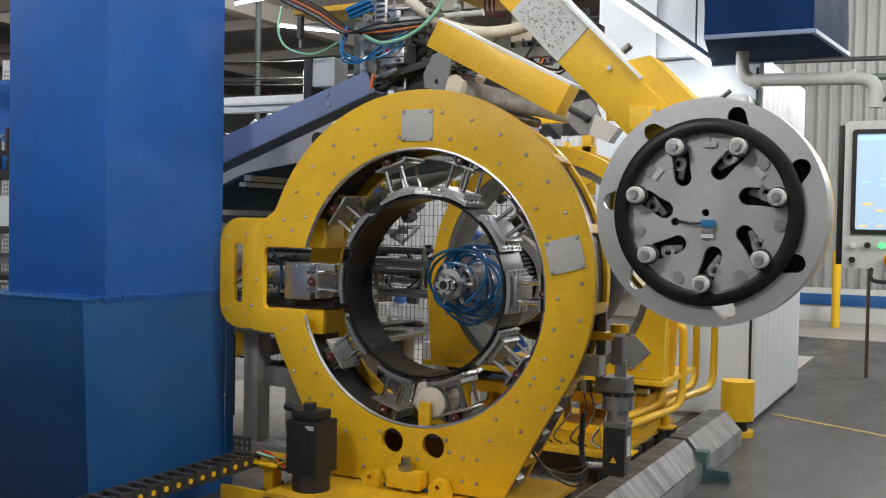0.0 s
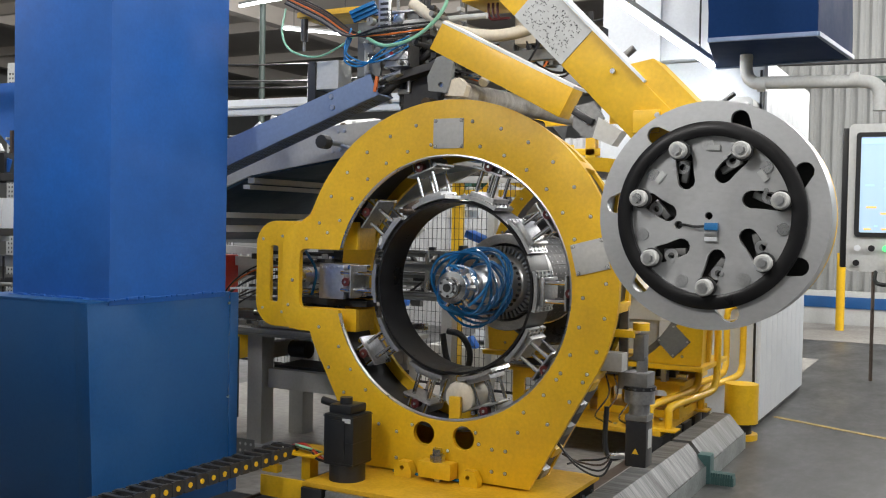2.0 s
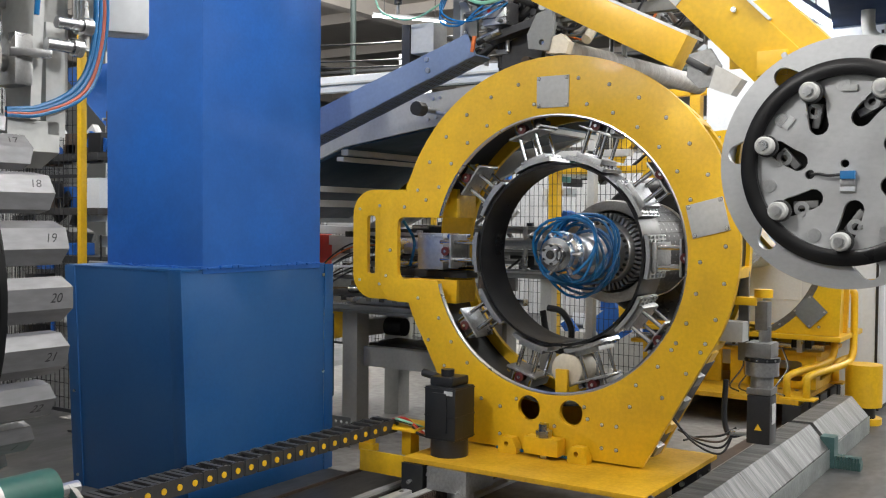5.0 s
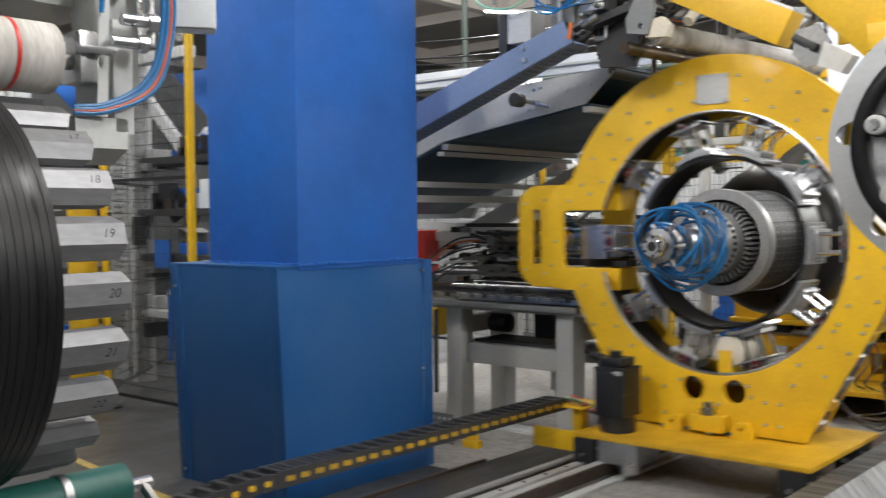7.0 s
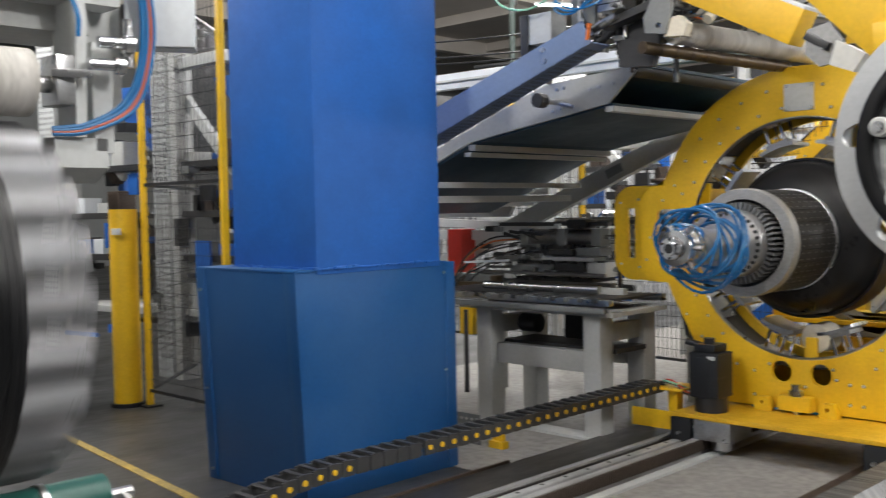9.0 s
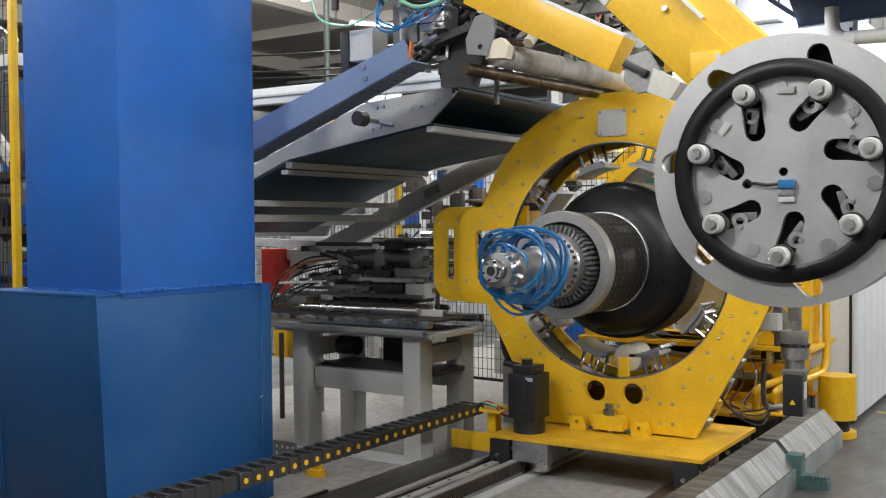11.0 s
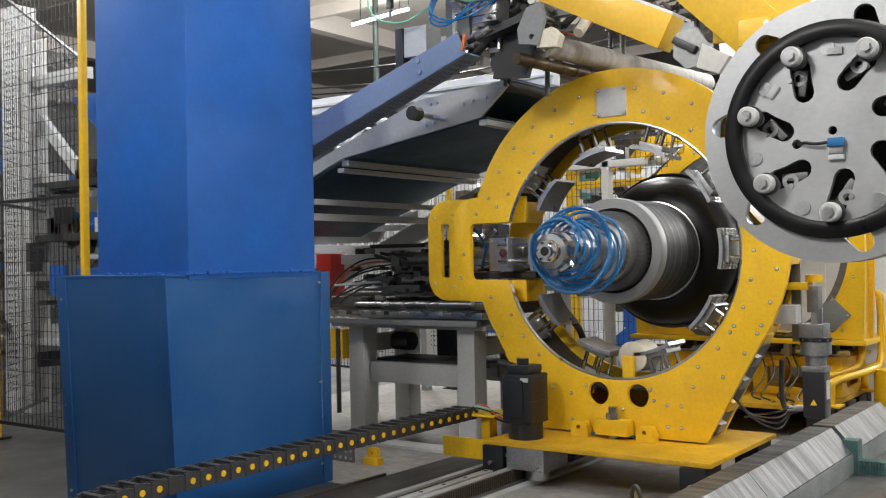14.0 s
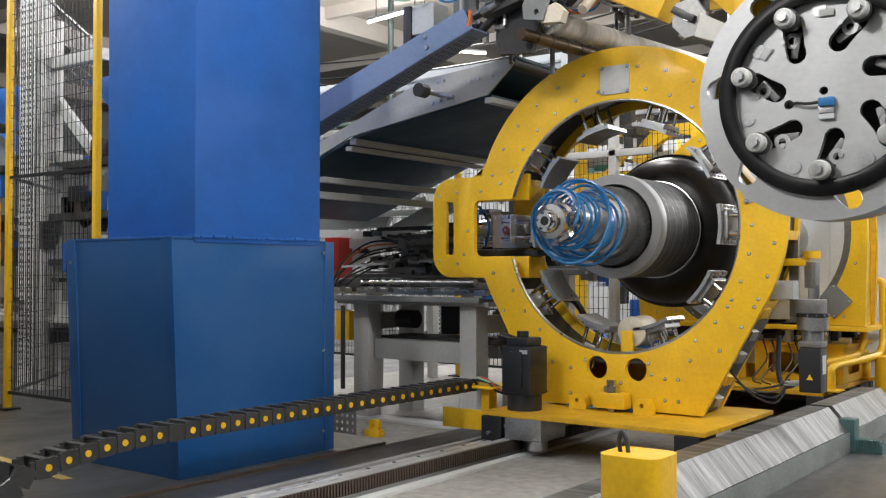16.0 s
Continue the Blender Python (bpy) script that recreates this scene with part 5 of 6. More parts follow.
def stitcher_fittings():
    """Small valves, brackets and rods crowded over the conveyor nose."""
    t = thing("valve_cluster", "dense cluster of dark valves, brackets, rods and cables over the conveyor", "machine")
    part("mounting_bar", B(-0.62, 0.62, -0.32, -0.26, 2.62, 2.68, 0.004), GREY_M, t)
    clutter(t, 93, 70, (-0.62, -0.30), (-0.42, 0.0), (2.44, 2.78), (DARK, BLACK, GREY_M, DARK, FLANGE, BLACK, RUST), (0.012, 0.045), 20)
    clutter(t, 94, 34, (-0.25, 0.50), (0.10, 0.60), (2.62, 2.95), (DARK, BLACK, GREY_M, FLANGE, RUST, DARK), (0.015, 0.06), 14)
    for x in (-0.45, 0.3):
        part("hanger", C((x, -0.29, 2.66), (x, -0.29, 6.62), 0.014, 8), DARK, t)
    random.seed(17)
    for i in range(10):
        x, y = random.uniform(-0.6, 0.3), random.uniform(-0.45, 0.0)
        part("cable", S(curve([(x, y, 2.75), (x + 0.1, y - 0.05, 2.60), (x + 0.25, y, 2.56), (x + 0.35, y + 0.05, 2.72)], 6), 0.007, 6), random.choice((BLACK, BLACK, GREY_M, ORANGE, HOSE)), t)


stitcher_fittings()

stitcher()


# ---- grey table of the side feeder ----
def table():
    deeper = Matrix.Translation((2.5, -5.1, 1.4)) @ Matrix.Scale(1.08, 4) @ Matrix.Translation((-2.5, 5.1, -1.4))
    ft = 0.104
    t = thing("feeder_table", "grey welded steel feeder table with square legs", "machine table", at=deeper)
    for x, y in ((-1.84, -0.25), (-0.97, -0.25), (-1.84, 0.22), (-0.97, 0.22)):
        part("leg", B(x + 0.03, x + 0.155, y, y + 0.13, ft, 0.86, 0.006), GREY, t)
    for y in (-0.20, 0.24):
        part("stretcher", B(-1.67, -0.97, y, y + 0.08, 0.505, 0.635, 0.004), GREY, t)
    for x in (-1.80, -0.93):
        part("side_stretcher", B(x, x + 0.08, -0.12, 0.22, 0.69, 0.80, 0.004), GREY, t)
    part("foot_bar", B(-1.86, -0.8, -0.27, -0.12, ft, ft + 0.02, 0.002), GREY_L, t)
    part("top_frame", B(-1.95, -0.72, -0.26, 0.34, 0.86, 0.89, 0.006), GREY, t)
    part("top_plate", B(-2.3, -0.76, -0.16, 0.26, 0.95, 0.965, 0.004), DARK, t)
    part("slide_rail", B(-2.3, -0.72, -0.30, -0.25, 0.93, 0.965, 0.004), STEEL, t)
    part("slide_rail", B(-2.3, -0.72, 0.27, 0.33, 0.92, 0.965, 0.004), STEEL, t)
    part("motor_under", C((-1.60, -0.02, 0.76), (-1.46, -0.02, 0.76), 0.06, 20), BLACK, t)
    for k in range(14):
        part("bearing", B(-2.2 + k * 0.105, -2.16 + k * 0.105, -0.305, -0.25, 0.945, 0.972, 0.004), (FLANGE, DARK, GREY_M)[k % 3], t)
    part("long_cylinder", C((-1.9, -0.06, 1.0), (-0.95, -0.06, 1.0), 0.026, 16), STEEL, t)
    part("long_bar", B(-1.95, -0.85, 0.05, 0.10, 0.965, 1.005, 0.004), GREY, t)
    part("edge_tube", C((-1.86, -0.30, 0.30), (-1.86, -0.30, 0.85), 0.016, 10), DARK, t)
    part("cable_tray", B(-2.3, -0.74, -0.33, -0.29, 0.885, 0.92, 0.004), GREY_M, t)
    part("drive_box", B(-1.35, -1.2, 0.1, 0.3, 0.66, 0.86, 0.01), DARK, t)
    part("cable_loop", S(curve([(-0.70, 0.5, 0.88), (-0.66, 0.5, 0.70), (-0.58, 0.5, 0.62), (-0.50, 0.5, 0.66), (-0.49, 0.5, 0.78), (-0.56, 0.5, 0.88), (-0.66, 0.5, 0.90)], 8), 0.022, 10), BLACK, t, "black ribbed cable loop")
    part("hand_wheel", L([(0.015, 0.12), (0.05, 0.12), (0.056, 0.13), (0.056, 0.15), (0.015, 0.15)], seg=24, x0=-1.25, z0=0.76), DARK, t)
    part("shelf", B(-1.7, -0.8, -0.1, 0.22, 0.62, 0.65, 0.003), DARK, t)
    f = thing("side_feeder", "dark steel side feeder mechanism with cylinders, rods and cables", "machine", at=Matrix.Translation((2.5, -5.1, 1.4)) @ Matrix.Scale(1.22, 4) @ Matrix.Translation((-2.5, 5.1, -1.4)))
    for x in (-1.98, -1.14):
        part("leg", B(x, x + 0.09, 0.05, 0.14, 0.2525, 0.975, 0.005), GREY, f)
    random.seed(8)
    part("bed_rail", B(-2.15, -0.80, -0.16, -0.10, 0.972, 1.005, 0.004), FLANGE, f)
    part("bed_rail", B(-2.15, -1.08, 0.22, 0.28, 0.972, 1.005, 0.004), FLANGE, f)
    part("brass_bar", BM((-2.02, -0.20, 0.992), (-0.86, -0.20, 1.012), 0.03, 0.045, 0.004), BRONZE, f, "tan oiled guide bar")
    part("bar_stop", B(-1.72, -1.66, -0.225, -0.17, 0.985, 1.065, 0.004), BRONZE, f)
    part("carriage", B(-2.10, -1.02, -0.06, 0.2, 1.03, 1.055, 0.006), DARK, f)
    part("channel", B(-2.12, -1.70, -0.15, -0.07, 1.005, 1.065, 0.005), GREY_M, f)
    for y, z, r in ((-0.12, 1.082, 0.013), (0.0, 1.115, 0.016), (0.12, 1.15, 0.013)):
        part("guide_rod", C((-1.95, y, z), (-0.88 - 0.8 * max(0.0, y), y, z), r, 12), FLANGE, f)
    for x0, x1, z0, z1, m_ in ((-1.62, -1.30, 1.09, 1.14, GREY_M), (-1.25, -1.02, 1.10, 1.15, DARK), (-1.0, -0.86, 1.07, 1.16, GREY), (-1.75, -1.55, 1.15, 1.19, FLANGE), (-1.45, -0.95, 1.165, 1.19, GREY), (-1.30, -1.12, 1.20, 1.235, DARK), (-1.08, -0.90, 1.20, 1.25, GREY_M)):
        part("slide_plate", B(x0 - 0.03, x1 - 0.03, -0.10, 0.03, z0, z1, 0.005), m_, f)
    part("cylinder", C((-1.52, -0.02, 1.315), (-0.98, -0.02, 1.315), 0.046, 24), FLANGE, f, "grey air cylinder")
    for x in (-1.55, -1.25, -0.98):
        part("cylinder_cap", B(x - 0.035, x + 0.035, -0.075, 0.035, 1.262, 1.368, 0.006), GREY_M, f)
    part("piston_rod", C((-0.98, -0.02, 1.315), (-0.80, -0.02, 1.315), 0.014, 12), CHROME, f)
    part("top_rail", B(-1.78, -0.90, -0.06, 0.0, 1.385, 1.41, 0.004), DARK, f)
    part("top_block", B(-1.20, -1.05, -0.08, 0.04, 1.37, 1.425, 0.005), BLACK, f)
    part("rear_plate", B(-1.75, -1.06, 0.16, 0.18, 1.05, 1.36, 0.004), GREY_M, f)
    part("white_strip", BM((-1.98, -0.18, 1.145), (-1.60, -0.18, 1.165), 0.03, 0.014, 0.002), WHITE, f)
    for i in range(70):
        x, y, z = random.uniform(-1.95, -0.92), random.uniform(-0.13, 0.02), random.choice((1.06, 1.09, 1.15, 1.20, 1.25, 1.37))
        a = random.uniform(0.008, 0.03)
        part("fitting", B(-a, a, -0.02, 0.02, -0.012, random.uniform(0.008, 0.022), 0.003), random.choice((DARK, BLACK, FLANGE, GREY_M, GREY, BLACK, DARK)), f, at=pose(x, y, z + random.uniform(-0.012, 0.012), 0, 0, random.choice((0, 0, 90))))
    for i in range(7):
        x = random.uniform(-2.2, -1.9)
        part("cable", S(curve([(x - 0.1, -0.15, 0.90), (x + 0.02, -0.18, 1.02 + 0.02 * i), (x + 0.22, -0.12, 1.12 + 0.03 * i), (x + 0.40, 0.0, 1.20 + 0.02 * i)], 6), 0.006), (BLACK, BLACK, RUST, BLACK, BLACK, ORANGE, BLACK)[i], f)
    for i in range(5):
        x = -1.72 + 0.05 * i
        part("hose_grip", BM((x, -0.08, 1.34 + 0.012 * (i % 2)), (x + 0.13, -0.05, 1.30 + 0.03 * (i % 3)), 0.022, 0.022, 0.006), BLACK, f)
    part("red_cover", B(-2.42, -2.28, 0.1, 0.25, 1.02, 1.36, 0.01), RED, f)
    part("warning_cover", B(-2.12, -2.0, -0.1, 0.1, 0.64, 0.84, 0.006), YELLOW, f)
    a = thing("floor_anchor", "small yellow steel anchor bracket with a bolt on the floor", "bracket")
    part("block", B(-1.56, -1.44, -0.42, -0.36, 0.0, 0.05, 0.006), YELLOW, a)
    part("tab", plate([rounded(-1.54, -1.46, 0.04, 0.11, 0.02), arc(-1.5, 0.075, 0.01, 0, 330, 8)], -0.40, -0.37), YELLOW, a)


table()


# ---- energy chain ----
def chain_link():
    bm = bmesh.new()
    for x in (-0.07, 0.055):
        box(bm, x, x + 0.015, -0.034, 0.034, -0.036, 0.036, 0.006)
        box(bm, x + (0.004 if x < 0 else -0.004), x + 0.015 + (0.004 if x < 0 else -0.004), 0.02, 0.052, -0.03, 0.03, 0.004)
    box(bm, -0.07, 0.07, -0.018, 0.006, 0.028, 0.038, 0.003)
    return link_mesh("link", bm, CHAIN_PLASTIC)


def energy_chain():
    """The top run goes with the carriage; its loop at the end goes half as fast."""
    mesh = chain_link()
    pin = link_mesh("pin", C((0.070, 0, 0), (0.0745, 0, 0), 0.0135, 14), YELLOW)
    t = thing("energy_chain", "black plastic energy chain with yellow link pins", "cable chain")
    n = 26
    for i in range(n):
        y = -0.36 - i * 0.083
        lk = new("link", mesh)
        lk.parent, lk.location = t, (-0.82, y, 0.375)
        p = new("pin", pin)
        p.parent = lk
    for k, (x, m_) in enumerate(((-0.855, BLACK), (-0.79, HOSE))):
        part("cable", S([(x, -0.36, 0.358), (x, -0.36 - n * 0.083, 0.358)], 0.010, 6), m_, t)
    e = thing("energy_chain_loop", "curved end of the black energy chain", "cable chain")
    R = 0.145
    top = 0.318  # the run sinks towards the loop
    for i in range(12):
        y = 0.083 * (i + 0.205)
        dip = max(0.0, 1 - y / 0.5)
        lk = new("link", mesh)
        lk.parent, lk.matrix_basis = e, pose(-0.8203, y, 0.3742 - (0.375 - top) * dip ** 1.8, 9.5 * dip, 0, 0)
        if i < 7:
            p = new("pin", pin)
            p.parent = lk
    for i in range(7):
        a = math.pi * i / 6
        lk = new("link", mesh)
        lk.parent = e
        lk.matrix_basis = pose(-0.82, -R * math.sin(a), top - R + R * math.cos(a), math.degrees(-a) + 180, 0, 0) @ Matrix.Rotation(math.pi, 4, "Y") @ Matrix.Identity(4)
        p = new("pin", pin)
        p.parent = lk
    b = thing("chain_trough", "dark steel trough under the energy chain", "trough")
    part("tray", B(-0.92, -0.72, -5.0, -0.2, 0.0, 0.02, 0.002), DARK, b)
    return t, e


CHAIN, LOOP = energy_chain()


# ---- belt drum beside the camera ----
NUMBER_FROM = 180 - 19 * 360 / 22


def belt_drum():
    t = thing("belt_drum", "large belt building drum of aluminium slats wound with black rubber", "machine", at=pose(0, -4.0, AZ))
    n = 22
    sl = plate([[(0.425, -0.050), (0.448, -0.054), (0.472, -0.024), (0.472, 0.024), (0.448, 0.048), (0.425, 0.046)]], -1.0, -0.03)
    for v in sl.verts:  # slanting far ends
        if v.co.y > -0.5:
            v.co.y -= 0.55 * (0.472 - v.co.x)
    mesh = link_mesh("slat", sl, SLAT)
    for i in range(n):
        o = new("slat", mesh)
        o.parent, o.matrix_basis = t, pose(0, 0, 0, 0, i * 360 / n, 0)
    part("core", C((0, -0.98, 0), (0, -0.34, 0), 0.42, 48), DARK, t)
    part("hub", C((0, -0.34, 0), (0, -0.22, 0), 0.12, 32), STEEL, t)
    # wound rubber with fine grooves
    prof = [(0.472, -0.20)]
    y = -0.20
    while y > -0.95:
        prof += [(0.488, y - 0.001), (0.488, y - 0.017), (0.4868, y - 0.0175), (0.4868, y - 0.0195)]
        y -= 0.020
    prof += [(0.472, -0.955)]
    part("rubber", L(prof, seg=96), BANDS, t, "black wound rubber layer")
    for y, c in ((-0.27, MARK_RED), (-0.33, MARK_BLUE), (-0.39, MARK_GREY)):
        part("marker_line", plate([arc(0, 0, 0.4895, -82, 82, 60) + arc(0, 0, 0.488, 82, -82, 60)], y, y + 0.008), c, t, "thin coloured marking line")
    # numbers written by hand on the slats
    for i in range(n):
        glyph = bpy.data.curves.new("number", "FONT")
        glyph.body, glyph.size, glyph.shear, glyph.align_x, glyph.align_y = str(i + 1), 0.030, 0.3, "CENTER", "CENTER"
        tmp = bpy.data.objects.new("number", glyph)
        me = bpy.data.meshes.new_from_object(tmp)
        bpy.data.objects.remove(tmp)
        me.name = "slat_number"
        me.materials.clear()
        me.materials.append(BLACK)
        ob = new("slat_number", me)
        ob.parent = t
        face = Matrix(((0, 0, 1, 0), (1, 0, 0, 0), (0, 1, 0, 0), (0, 0, 0, 1)))
        ob.matrix_basis = pose(0, 0, 0, 0, NUMBER_FROM + i * 360 / n, 0) @ Matrix.Translation((0.4726, -0.075, 0)) @ face
        tagged(ob, "black handwritten slat number")
    return t


BELT_DRUM = belt_drum()


def drum_stand():
    t = thing("drum_stand", "grey stand that carries the belt drum from its far end", "machine stand")
    part("post", B(-0.45, 0.45, -6.6, -5.6, 0.0, 1.75, 0.02), GREY_L, t)
    # added block out of view, keeps light off the column base's -y face
    part("servicer_body", B(-2.9, -0.62, -6.4, -4.45, 0.0, 3.25, 0.02), GREY_L, t, "tall grey block out of view that shades the column base")
    part("spindle", C((0, -5.6, AZ), (0, -4.98, AZ), 0.14, 32), STEEL, t)


drum_stand()


JUNCTION_AT = pose(0.06, -3.72, 2.0, 0, 0, 58)


def press_roller():
    global PRESS, JUNCTION, FEED
    t = PRESS = thing("press_roller", "white cloth-wound press roller on grey arms above the belt drum", "roller")
    part("roll", C((0.10, -4.75, 1.875), (0.10, -4.02, 1.875), 0.088, 32), CLOTH, t, "roller wound with white cloth")
    part("stripe", L([(0.088, -4.14), (0.0895, -4.138), (0.0895, -4.130), (0.088, -4.128)], close=True, seg=32, x0=0.10, z0=1.875), RED, t)
    part("axle", C((0.10, -4.03, 1.875), (0.10, -3.88, 1.875), 0.022, 14), STEEL, t)
    part("bearing_block", B(0.05, 0.15, -3.96, -3.91, 1.82, 1.95, 0.006), STEEL, t)
    part("arm_plate", plate([[(0.02, 1.74), (0.12, 1.74), (0.14, 2.05), (0.10, 2.30), (-0.02, 2.30)]], -3.90, -3.87), GREY_L, t)
    part("cross_bar", B(-0.10, 0.10, -4.9, -3.75, 2.10, 2.22, 0.008), GREY_L, t)
    part("cover", B(-0.25, 0.02, -4.9, -3.80, 2.03, 2.5, 0.01), GREY, t)
    for z, y in ((1.93, -3.83), (1.99, -3.80)):
        f = part("fitting", C((0.16, y - 0.05, z), (0.17, y + 0.03, z), 0.016, 12), ALU, t)
        part("collar", C((0.168, y + 0.02, z), (0.172, y + 0.045, z), 0.024, 12), STEEL, f)
    part("fitting_post", C((0.15, -3.76, 1.93), (0.15, -3.76, 2.06), 0.014, 12), ALU, t)
    part("toggle", BM((0.14, -3.97, 1.90), (0.18, -3.88, 1.90), 0.03, 0.02, 0.004), ALU, t)
    part("back_plate", B(-0.02, 0.0, -3.86, -3.70, 1.80, 2.3, 0.006), GREY, t)
    part("wedge", plate([[(0.02, 1.62), (0.10, 1.66), (0.10, 1.74), (0.02, 1.74)]], -3.95, -3.80), GREY_L, t)
    part("hanger", B(-0.05, 0.05, -3.80, -3.76, 2.2, 2.9, 0.006), GREY_L, t)
    part("side_arm", B(0.02, 0.10, -3.84, -3.78, 1.70, 2.0, 0.006), GREY_L, t)
    for k, (c, off) in enumerate(((HOSE, 0.0), (HOSE, 0.013), (RED_HOSE, 0.024), (HOSE, 0.034))):
        part("hose", S(curve([(0.12, -3.74 + off * 0.4, 2.35), (0.12, -3.70 + off, 2.10), (0.12, -3.715 + off, 1.93), (0.12, -3.77 + off, 1.83 - off * 0.4), (0.12, -3.87, 1.775 - off * 0.6), (0.11, -3.96, 1.76 - off * 0.4)], 8), 0.0068), c, t, "blue and red pneumatic hose")
    part("thin_hose", S(curve([(0.08, -3.95, 2.3), (0.12, -3.92, 2.15), (0.15, -3.9, 2.06), (0.15, -3.9, 2.0)], 8), 0.007), HOSE, t)
    b = JUNCTION = thing("junction_box", "white plastic junction box with a closed lid", "junction box")
    b.matrix_basis = JUNCTION_AT
    part("box", B(0.0, 0.195, 0.0, 0.08, 0.0, 0.155, 0.008), WHITE, b)
    part("lid", B(0.003, 0.192, -0.012, 0.0, 0.003, 0.152, 0.006), WHITE, b)
    part("pole", B(0.07, 0.11, 0.08, 0.12, 0.02, 1.2, 0.004), GREY_L, b)
    g = FEED = thing("belt_feeder", "green geared motor with steel clamps under the belt drum", "motor")
    part("motor", C((0.20, -4.5, 0.80), (0.20, -3.90, 0.80), 0.055, 28), GREEN, g, "dark green motor tube")
    part("clamp", L([(0.056, -4.08), (0.060, -4.08), (0.060, -4.06), (0.056, -4.06)], close=True, seg=28, x0=0.20, z0=0.80), STEEL, g)
    part("end_bolt", C((0.20, -3.90, 0.79), (0.20, -3.82, 0.79), 0.018, 10), STEEL, g)
    part("lever", BM((0.20, -3.85, 0.80), (0.26, -3.83, 0.73), 0.02, 0.02, 0.003), STEEL, g)
    part("support", B(0.05, 0.16, -4.6, -3.95, 0.0, 0.74, 0.01), DARK, g)


press_roller()


# ---- fence and racks behind the column ----
def fence(p, q, h=2.6, posts=True):
    p, q = Vector(p), Vector(q)
    t = thing("mesh_fence", "black wire mesh safety fence panel between yellow posts", "fence", group="safety fences")
    d = (q - p)
    ln = d.length
    d.normalize()
    bm = bmesh.new()
    n = int(ln / 0.05)
    for i in range(n + 1):
        a = p + d * (ln * i / n)
        beam(bm, a + Vector((0, 0, 0.12)), a + Vector((0, 0, h)), 0.004, 0.004, up=d)
    for k in range(int((h - 0.12) / 0.1) + 1):
        z = 0.12 + 0.1 * k
        beam(bm, p + Vector((0, 0, z)), q + Vector((0, 0, z)), 0.004, 0.004)
    tagged(part("wire_mesh", bm, BLACK, t), kind="stuff")
    for z in (0.13, h * 0.52, h):
        part("rail", BM(p + Vector((0, 0, z)), q + Vector((0, 0, z)), 0.02, 0.025), BLACK, t)
    for s in ((p, q) if posts else ()):
        part("post", BM(s, s + Vector((0, 0, h + 0.08)), 0.045, 0.045, 0.004, up=d), YELLOW, t)
        part("foot", BM(s - d * 0.08, s + d * 0.08, 0.13, 0.03, 0.004), BLACK, t)
    return t


fence((-4.57, -1.11, 0), (-3.45, -1.10, 0), 3.4)
fence((-4.57, -1.11, 0), (-6.4, 0.9, 0), 3.4, False)
fence((-6.2, 3.2, 0), (-3.2, 2.85, 0), 2.3)
fence((-3.2, 2.85, 0), (-0.6, 2.6, 0), 2.3)
fence((-2.4, 6.4, 0), (-0.1, 6.4, 0), 2.6)


def bollard():
    t = thing("bollard", "yellow steel impact bollard on the floor", "bollard")
    part("tube", C((-4.75, -1.2, 0.02), (-4.75, -1.2, 1.58), 0.11, 24), YELLOW, t)
    part("foot", C((-4.75, -1.2, 0.0), (-4.75, -1.2, 0.03), 0.14, 24), BLACK, t)
    part("tag", B(-4.68, -4.60, -1.34, -1.30, 1.38, 1.43, 0.002), GREY_L, t)


bollard()


def rack(x, y, label, turn=0):
    t = thing("machine_frame", label, "machine frame", at=pose(x, y, 0, 0, 0, turn))
    part("upright", B(-0.16, 0.10, -0.09, 0.09, 0.0, 3.6, 0.006), GREY_L, t)
    part("upright", B(0.16, 0.26, -0.09, 0.09, 0.0, 3.3, 0.006), GREY, t)
    part("arm", BM((0.0, 0.0, 2.9), (1.0, 0.0, 2.9), 0.10, 0.10, 0.006), GREY_L, t)
    part("brace", BM((0.1, 0.05, 2.7), (1.0, 0.05, 1.9), 0.06, 0.10, 0.006), GREY_L, t)
    part("blue_panel", plate([[(0.3, 2.8), (1.4, 2.8), (1.4, 1.9)]], 0.3, 0.32), BLUE, t, "blue sheet panel")
    for z in (0.6, 1.1, 1.5, 1.95):
        part("shelf", B(0.2, 1.3, -0.05, 0.35, z, z + 0.06, 0.004), DARK if z > 1 else GREY, t)
    random.seed(int(x * 10))
    for i in range(14):
        px, pz = random.uniform(0.3, 1.2), random.choice((0.66, 1.16, 1.56, 2.01))
        part("device", B(px - 0.08, px + 0.08, 0.0, 0.2, pz, pz + random.uniform(0.08, 0.25), 0.006), random.choice((DARK, BLACK, GREY, WHITE, BLUE, RUST)), t)
    clutter(t, int(x * 7), 34, (0.25, 1.4), (-0.1, 0.5), (0.3, 2.4), (DARK, BLACK, DARK, GREY_M, GREY, WHITE, RUST, BLACK, BLUE), (0.03, 0.13), 10)
    bm = bmesh.new()
    for k in range(60):
        for dx in (-0.13, -0.09, -0.04, 0.01, 0.06):
            box(bm, dx, dx + 0.014, -0.093, -0.089, 0.2 + k * 0.055, 0.225 + k * 0.055)
    tagged(part("perforation", bm, BLACK, t), kind="stuff")
    return t


rack(-5.70, -0.2, "pale grey slotted machine frame with shelves behind the fence")
rack(-7.2, -0.6, "pale grey rack full of dark devices behind the fence", 10)
rack(-8.2, 3.0, "pale grey machine frame standing far behind the fence", 20)
rack(-5.0, 5.0, "grey machine frame with devices behind the conveyor", -10)


